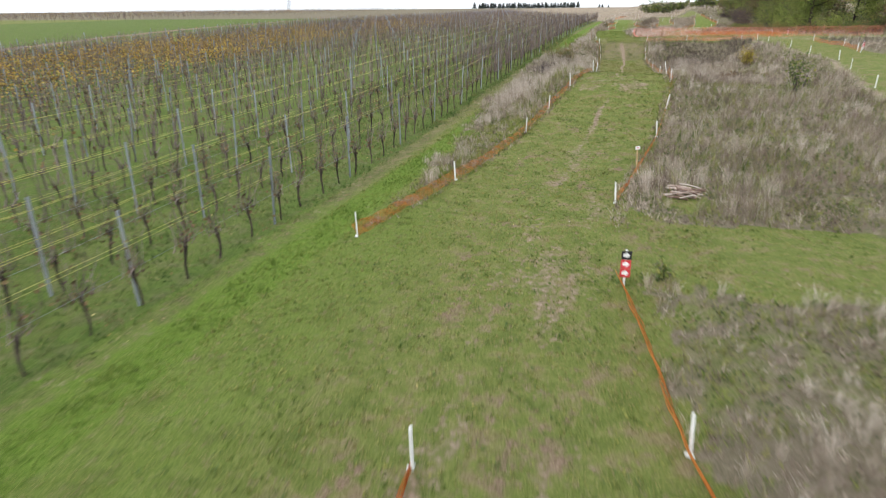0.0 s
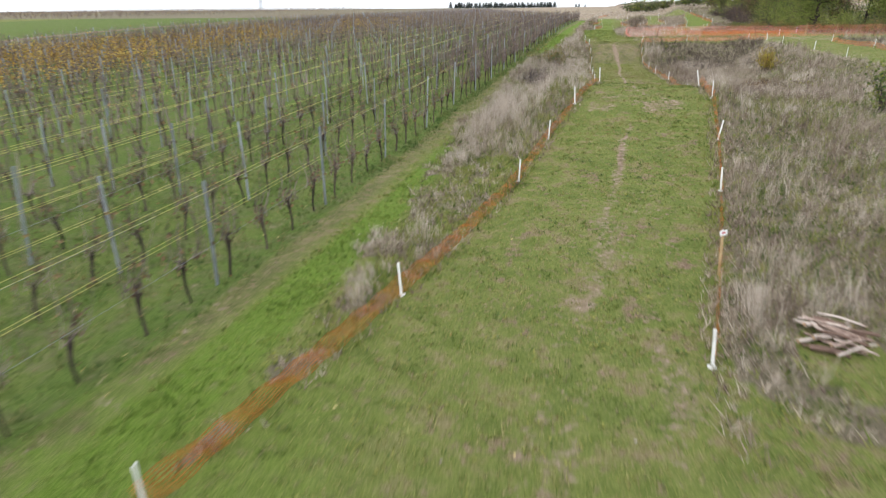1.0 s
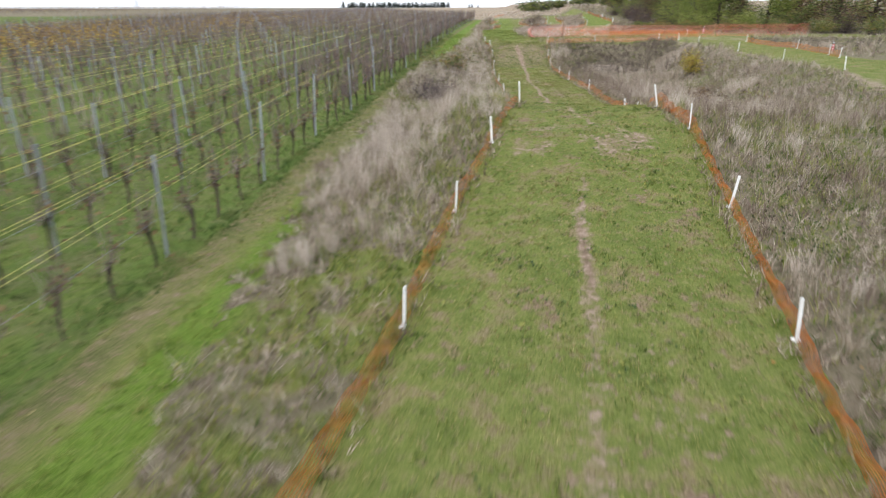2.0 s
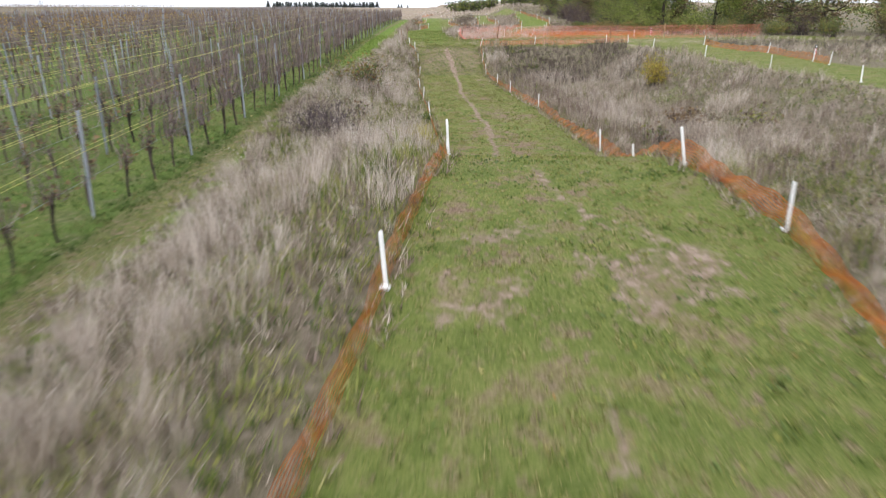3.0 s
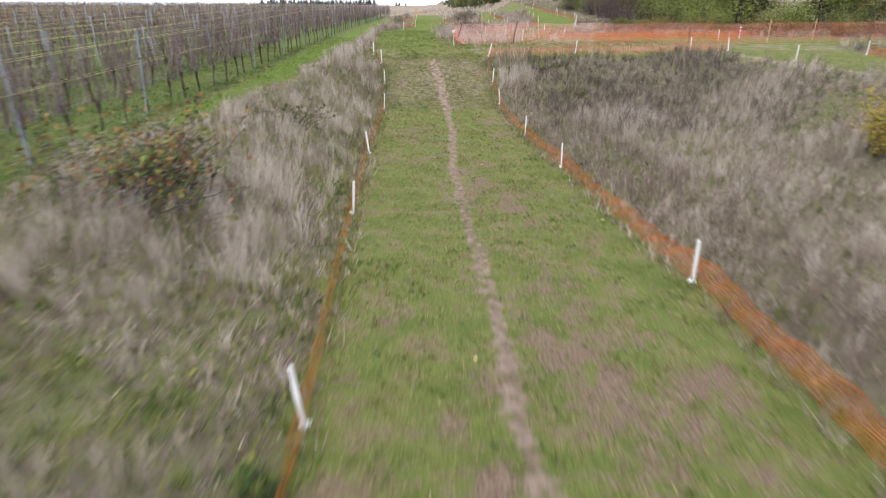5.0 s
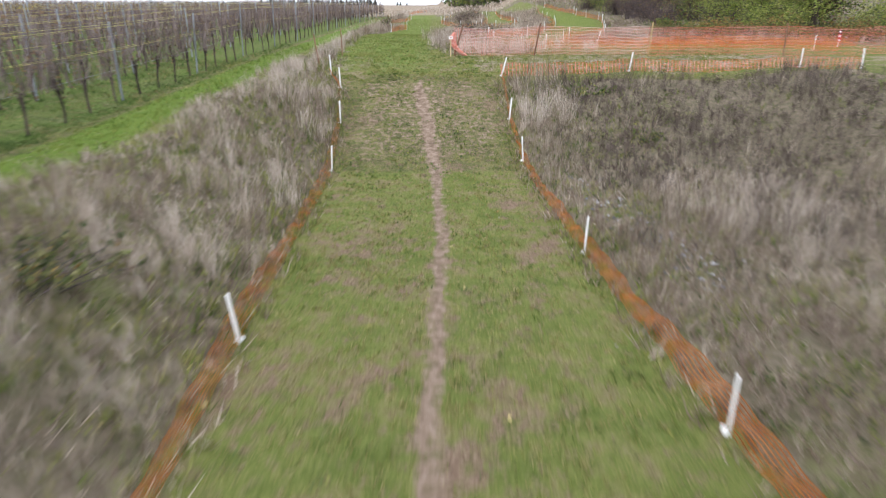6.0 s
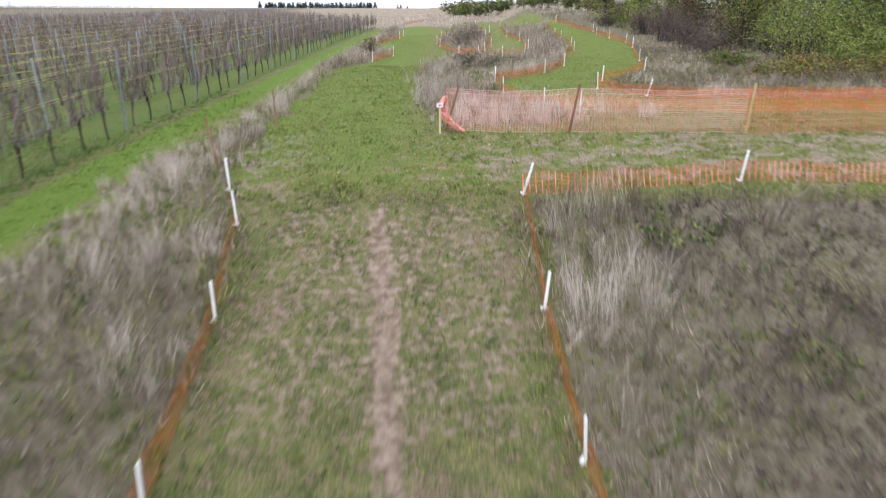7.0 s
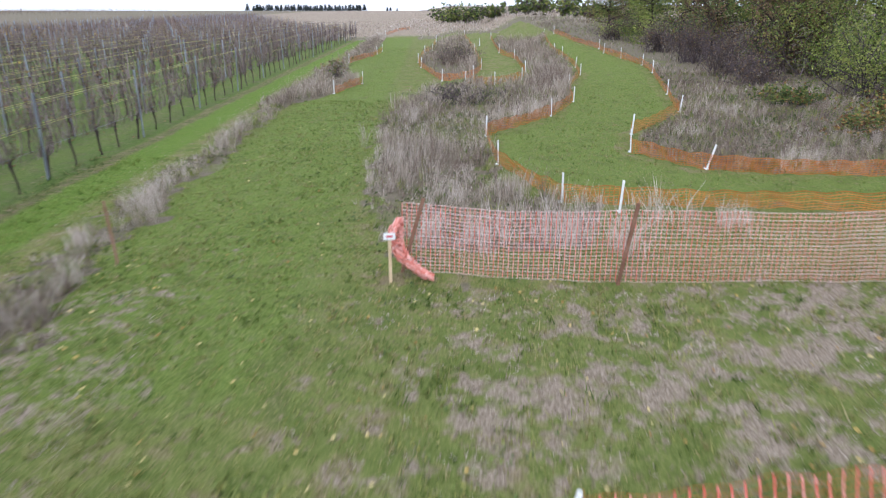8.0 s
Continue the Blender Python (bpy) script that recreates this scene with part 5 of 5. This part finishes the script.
shrub(14.6, 30.0, 2.2, 0.8, M_BROWNLEAF, 420, "briar", "low arching reddish briar in the meadow", 41, 34, 0.05, tone2=M_YELLOW, share=0.15)
shrub(16.5, 28.5, 1.8, 0.9, M_OLIVE, 300, "briar", "low olive briar in the dry meadow", 42, 26, 0.05, tone2=M_BROWNLEAF, share=0.4)
shrub(12.3, 26.0, 1.6, 0.7, M_LEAF, 220, "dark_weeds", "dark tangled weeds in the meadow", 43, 40, 0.05, tone2=M_BROWNLEAF, share=0.5)
shrub(9.8, 79.0, 3.4, 0.8, M_HERB, 1500, "bramble_bush", "low dark bramble bush in pale grass", 44, 90, 0.035, tone2=M_TWIG, share=0.5)
shrub(10.2, 94.5, 3.6, 1.5, M_TWIG, 1500, "dark_bush", "dark grey-brown tangled bush ringed by orange netting", 45, 110, 0.04, twig=M_STEM, tone2=M_HERB, share=0.35)
shrub(3.7, 88.5, 1.6, 1.0, M_LEAF, 200, "small_bush", "dark bush in a tuft of pale grass", 46, 30, 0.07, tone2=M_BROWNLEAF, share=0.5)
for k, (x, y, w, h, y2) in enumerate([(20.6, 70.5, 2.6, 0.7, 1), (22.6, 72.0, 3.4, 1.0, 1), (24.8, 70.5, 3.6, 1.0, 1), (21.0, 75.6, 2.6, 0.7, 0), (28.0, 69.5, 3.6, 1.1, 1), (22.3, 80.5, 2.8, 1.5, 2), (22.6, 84.0, 3.6, 2.4, 2),
                                      (23.0, 88.8, 3.6, 2.6, 2), (22.8, 94.0, 3.4, 1.9, 2), (32.0, 67.5, 3.2, 1.5, 0), (36.0, 66.3, 3.2, 1.6, 0), (22.5, 103, 3.4, 1.6, 2), (40.0, 64.5, 3.6, 1.8, 0), (26.5, 74.0, 4.0, 1.9, 3), (30.5, 71.5, 4.0, 2.0, 3), (34.5, 70.0, 4.0, 2.4, 0), (38.5, 66.5, 4.0, 2.6, 2), (44.0, 63.5, 4.0, 2.6, 0), (25.2, 77.0, 5.0, 3.8, 3), (28.2, 77.5, 5.0, 4.4, 3), (27.0, 83.0, 5.0, 4.2, 3), (26.5, 88.0, 4.0, 2.8, 2), (26.5, 97.0, 4.0, 2.4, 0), (25.5, 106.0, 4.0, 2.2, 2), (48.0, 58.0, 4.0, 2.6, 0)]):
    label = ("low green bramble thicket below the trees", BRAMBLE + " below the trees", "dense leafless dark thorn bush at the wood edge", "leafy bright yellow-green bush at the wood edge")[y2]
    shrub(x, y, w, h, (M_LEAF, M_LEAF, M_TWIG, M_WILLOW)[y2], (3000, 3000, 3600, 6500)[y2], ("bramble_bush", "bramble_bush", "thorn_bush", "leafy_bush")[y2], label, 60 + k, 70 if y2 == 2 else 60, 0.032 if y2 == 2 else 0.045, tone2=(M_RUST, M_RUST, M_BROWNLEAF, M_LEAF)[y2], share=(0.15, 0.42, 0.4, 0.3)[y2])
for k in range(9):
    shrub(11.5 + 2.1 * k + RNG.uniform(-0.6, 0.6), 166 - 4.2 * k + RNG.uniform(-2, 2), 6.0, 2.2 + 0.8 * math.sin(k * 1.3), M_LEAF, 800, "far_hedge_bush", "dense dark green hedge bush on the rise", 90 + k, 30, 0.2, tone2=M_TWIG, share=0.25)


def conifer(seed):
    r = np.random.RandomState(seed)
    k = []
    for i in range(9):
        z = 0.8 + 4.6 * i / 9
        n = 60 - 5 * i
        a, d = r.uniform(0, 2 * np.pi, n), r.uniform(0.2, 1, n) * (2.4 - 0.2 * i)
        k.append(np.stack([np.cos(a) * d, np.sin(a) * d, z + r.normal(0, 0.3, n) - 0.2 * d], 1))
    v, f = leaf_cards(np.concatenate(k), 0.35, r)
    return [("trunk", mesh_from(*tube(np.stack([np.zeros(4), np.zeros(4), np.linspace(0, 5.4, 4)], 1), [0.25, 0.2, 0.12, 0.03], 5), M_BARK)), ("crown", mesh_from(v, f, M_DARKLEAF))]


PINES = [conifer(s) for s in (1, 2, 3)]
for k, x in enumerate(np.concatenate([np.linspace(-161, -52, 46), [-30, -26, -20]])):
    plant_tree(PINES[k % 3], float(x + RNG.uniform(-1, 1)), 702 + float(RNG.uniform(-6, 6)), float(RNG.uniform(0.75, 1.15)) * (0.6 if x > -40 else 1), "small dark conifer of a distant tree line", "conifer", "distant conifers")


# ---- signs, stakes and small things ----
def arrow_shape(w, h, d):
    """A bold arrow pointing to +x, as a thin plate standing in the XZ plane."""
    o = [(-0.5, 0.2), (0.0, 0.2), (0.0, 0.5), (0.5, 0.0), (0.0, -0.5), (0.0, -0.2), (-0.5, -0.2)]
    n = len(o)
    v = np.array([(x * w, y, z * h) for y in (0, -d) for x, z in o])
    f = [(n, n + 1, n + 2), (n, n + 2, n + 5), (n, n + 5, n + 6), (n + 2, n + 3, n + 4), (n + 2, n + 4, n + 5)]
    for i in range(n):
        j = (i + 1) % n
        f += [(i, j, n + j), (i, n + j, n + i)]
    return v, np.array(f)


def arrow_marker(x, y, turn, label):
    """Three arrow boards, one above the other, on a white stake."""
    ob = new("arrow_marker", None)
    ob.matrix_basis = pose(x, y, gz(x, y), -4, 1, turn)
    tagged(ob, label, "course sign", "arrow markers")
    part("stake", mesh_from(*box(0, 0.02, 0.30, 0.04, 0.03, 0.85, 0.006), M_WHITE), ob)
    for i, m in enumerate((M_SIGNRED, M_SIGNRED, M_BLACK)):
        z = 0.27 + 0.175 * i
        bd = part("board", mesh_from(*box(0, -0.006, z, 0.19, 0.012, 0.165, 0.004), m), ob, ("red board", "red board", "black board")[i])
        part("arrow", mesh_from(*(lambda v, f: (v + np.array((0, -0.0125, z)), f))(*arrow_shape(0.13, 0.12, 0.004)), M_WHITE), bd, "white arrow")
    return ob


arrow_marker(8.36, -5.92, 12, "stacked black and red arrow boards on a white stake")
arrow_marker(25.6, 41.6, 30, "stacked black and red arrow boards by the netting")
arrow_marker(24.9, 65.6, 10, "stacked black and red arrow boards behind the safety net")


def plate_sign(x, y, high, lean, label, turn=4):
    """A pale lath with a small white plate that carries a red dash."""
    ob = new("course_sign", None)
    ob.matrix_basis = pose(x, y, gz(x, y), lean[0], lean[1], turn)
    tagged(ob, label, "course sign")
    part("lath", mesh_from(*box(0, 0, high / 2 - 0.1, 0.045, 0.025, high + 0.2, 0.004), M_LATH), ob)
    pl = part("plate", mesh_from(*box(0, -0.02, high - 0.03, 0.16, 0.006, 0.10, 0.003), M_WHITE), ob, "white plate")
    part("dash", mesh_from(*box(0, -0.0245, high - 0.03, 0.09, 0.003, 0.025, 0.002), M_SIGNRED), pl, "red dash")


plate_sign(8.57, 2.28, 0.82, (-2, -2), "pale wooden lath with a small white sign in grass", 34)
plate_sign(8.0, 61.9, 0.72, (0, 0), "pale wooden lath with a small white sign by the netting")

STAKE_ME = mesh_from(*box(0, 0, 0.5, 0.05, 0.045, 1.3, 0.008), M_STAKE)
LATH_ME = mesh_from(*box(0, 0, 0.5, 0.05, 0.03, 1.35, 0.005), M_LATH)
for i, (x, y) in enumerate(STAKES):
    ob = new("net_stake", (LATH_ME if i in (2, 4, 5) else STAKE_ME))
    ob.matrix_basis = pose(x, y - 0.05, gz(x, y), RNG.uniform(-3, 3), (16, 9, 4, -2, 3, 2, 0, 0)[i], RNG.uniform(-8, 8))
    tagged(ob, "wooden stake that holds the safety netting", "stake", "stakes of the safety net")
for x, y, h, a in ((3.82, 62.75, 1.0, -1), (3.62, 58.7, 1.05, -7)):
    ob = new("brown_rod", mesh_from(*tube(np.stack([np.zeros(5), np.zeros(5), np.linspace(-0.1, h, 5)], 1), [0.022, 0.022, 0.021, 0.02, 0.018], 7), M_STAKE))
    ob.matrix_basis = pose(x, y, gz(x, y), 2, a, 0)
    tagged(ob, "thin brown wooden rod standing in pale grass", "rod", "rods on the verge")


def net_roll():
    """The bunched end of the safety net, hanging from its stake down to the grass."""
    m = np.linspace(0, 1, 26)
    q = np.stack([8.14 - 0.12 * np.sin(m * 3.1) + 0.42 * m ** 2.2, 62.15 - 0.25 * m, gz(8.1, 62.2) + 0.84 - 0.79 * m], 1)
    body = np.interp(m, [0, 0.2, 0.6, 1], [0.04, 0.11, 0.10, 0.075])
    folds = []
    for i in range(22):
        a = i * 2.4 + 5 * m + 0.5 * np.sin(m * 21 + i)
        w = body * (0.75 + 0.3 * np.sin(m * 33 + 2 * i))
        folds.append(tube(q + np.stack([w * np.cos(a), w * np.sin(a), 0.02 * np.sin(m * 40 + i)], 1), np.full(26, 0.016) * (1 + 0.4 * np.sin(m * 47 + i)), 5))
    v, f = join(folds)
    ob = new("rolled_net", mesh_from(v, f, M_ROLL))
    tagged(ob, "bunched end of pink-red safety netting hanging at the stake", "rolled net")


net_roll()


def log_pile(x, y):
    r = np.random.RandomState(5)
    k = 0
    for lay, n in enumerate((10, 9, 8)):
        for i in range(n):
            ln, rad = r.uniform(0.4, 0.75), r.uniform(0.016, 0.034)
            m = np.linspace(-0.5, 0.5, 6)
            q = np.stack([ln * m, 0.02 * np.sin(m * 4 + i), 0.012 * np.cos(m * 5 + i)], 1)
            v, f = tube(q, rad * (1 + 0.1 * np.sin(m * 9 + i)), 8)
            ob = new("log", None)
            cx, cy = x + r.uniform(-0.25, 0.25), y + (i - n / 2) * 0.10 + r.uniform(-0.05, 0.05)
            ob.matrix_basis = pose(cx, cy, gz(cx, cy) + 0.06 + 0.07 * lay, r.uniform(-4, 4), r.uniform(-6, 6), -28 + r.uniform(-16, 16) + (0 if r.rand() < 0.8 else 60))
            tagged(ob, "cut pale birch log in a loose pile", "log", "logs of the wood pile")
            part("bark", mesh_from(v, f, M_LOG, True), ob)
            for s in (-1, 1):
                a = np.linspace(0, 2 * np.pi, 9)[:-1]
                c = np.concatenate([np.stack([np.full(8, s * (ln / 2 + 0.004)), np.cos(a) * rad * 0.92, np.sin(a) * rad * 0.92], 1), [[s * (ln / 2 + 0.008), 0, 0]]])
                part("cut_end", mesh_from(c, np.array([(i2, (i2 + 1) % 8, 8) for i2 in range(8)]), M_CUT), ob, "pale sawn end")
            k += 1


log_pile(9.8, 0.35)


def build_stones():
    """Pale field stones and clods lying in the turf and the stony strip beside the right netting."""
    r = np.random.RandomState(8)
    a = np.array([[0, 0, 1], [1, 0, 0.1], [0.2, 1, 0], [-1, 0.1, 0.05], [0.1, -1, 0.1], [0, 0, -0.5]], float)
    f = np.array([(0, 1, 2), (0, 2, 3), (0, 3, 4), (0, 4, 1), (5, 2, 1), (5, 3, 2), (5, 4, 3), (5, 1, 4)])
    kinds = [(a * r.uniform(0.6, 1.2, (6, 3)) * (1, 1, 0.6), f) for _ in range(5)]
    x1, y1 = scatter(4.5, 9.5, -17, 60, 0.1, r)
    y2 = r.uniform(45.0, 51.2, 330)
    x2 = stony(y2) + r.normal(0, 0.3, 330)
    x, y = x1, y1
    v, g = spread(kinds, on_ground(x, y) + (0, 0, 0.015), r.uniform(0, 6, len(x)), r.uniform(0.010, 0.026, len(x)), r.randint(0, 5, len(x)))
    w, q = spread(kinds, on_ground(x2, y2) + (0, 0, 0.03), r.uniform(0, 6, len(x2)), 0.014 + 0.045 * r.rand(len(x2)) ** 3, r.randint(0, 5, len(x2)))
    tagged(new("flint_strip", mesh_from(w, q, M_FLINT)), "strip of grey and white stones among dead weeds", "stones", kind="stuff")
    tagged(new("field_stones", mesh_from(v, g, M_STONE)), "scattered pale field stones in grass", "stones", kind="stuff")


build_stones()


# ---- the distance ----
def mast(x, y):
    ob = new("radio_mast", None)
    ob.location = (x, y, gz(x, y))
    tagged(ob, "slim grey lattice radio mast on the horizon", "mast")
    k = np.linspace(0, 1, 12)
    for sx, sy in ((-1, -1), (1, -1), (1, 1), (-1, 1)):
        w = 1.1 - 0.6 * k
        part("leg", mesh_from(*tube(np.stack([sx * w, sy * w, 30 * k], 1), np.full(12, 0.14), 4), M_STEEL), ob)
    for i in range(11):
        w, w2, z, z2 = 1.1 - 0.6 * k[i], 1.1 - 0.6 * k[i + 1], 30 * k[i], 30 * k[i + 1]
        for a, b in (((-w, -w), (w2, -w2)), ((w, -w), (-w2, -w2)), ((-w, w), (w2, w2)), ((w, w), (-w2, w2))):
            part("brace", mesh_from(*tube([(*a, z), ((a[0] + b[0]) / 2, (a[1] + b[1]) / 2, (z + z2) / 2), (*b, z2)], [0.07] * 3, 3), M_STEEL), ob)
    for i in range(5):
        part("antenna", mesh_from(*box(0.9 * math.cos(i * 1.3), 0.9 * math.sin(i * 1.3), 24 + 1.1 * i, 0.45, 0.35, 2.2, 0.05), M_WHITE), ob)


mast(-282.5, 508.0)


def far_vineyard():
    """Further vineyards on the skyline to the west, past the green field."""
    r = np.random.RandomState(9)
    kinds = [vine(40 + s, False, False) for s in range(4)]
    pts = []
    for row in range(27):
        x = -150 - 9.5 * row
        y = np.arange(150, 470, 3.6)
        y = y[(y > -(x + 20) * 0.62 + 20)]
        pts.append(np.stack([x + r.normal(0, 0.3, len(y)), y + r.normal(0, 0.5, len(y)), np.zeros(len(y))], 1))
    p = np.concatenate(pts)
    p[:, 2] = ground(p[:, 0], p[:, 1])
    t, s, w = r.uniform(0, 6, len(p)), r.uniform(1.0, 1.35, len(p)), r.randint(0, 4, len(p))
    ob = new("skyline_vineyard", None)
    tagged(ob, "distant brown vineyard rows on the skyline", "vineyard", kind="stuff")
    for k, nm, m in ((0, "trunks", M_BARK), (1, "canes", M_CANE), (2, "leaves", M_YELLOW)):
        tagged(part(nm, mesh_from(*spread([q[k] for q in kinds], p, t, s, w), m), ob), kind="stuff")


far_vineyard()
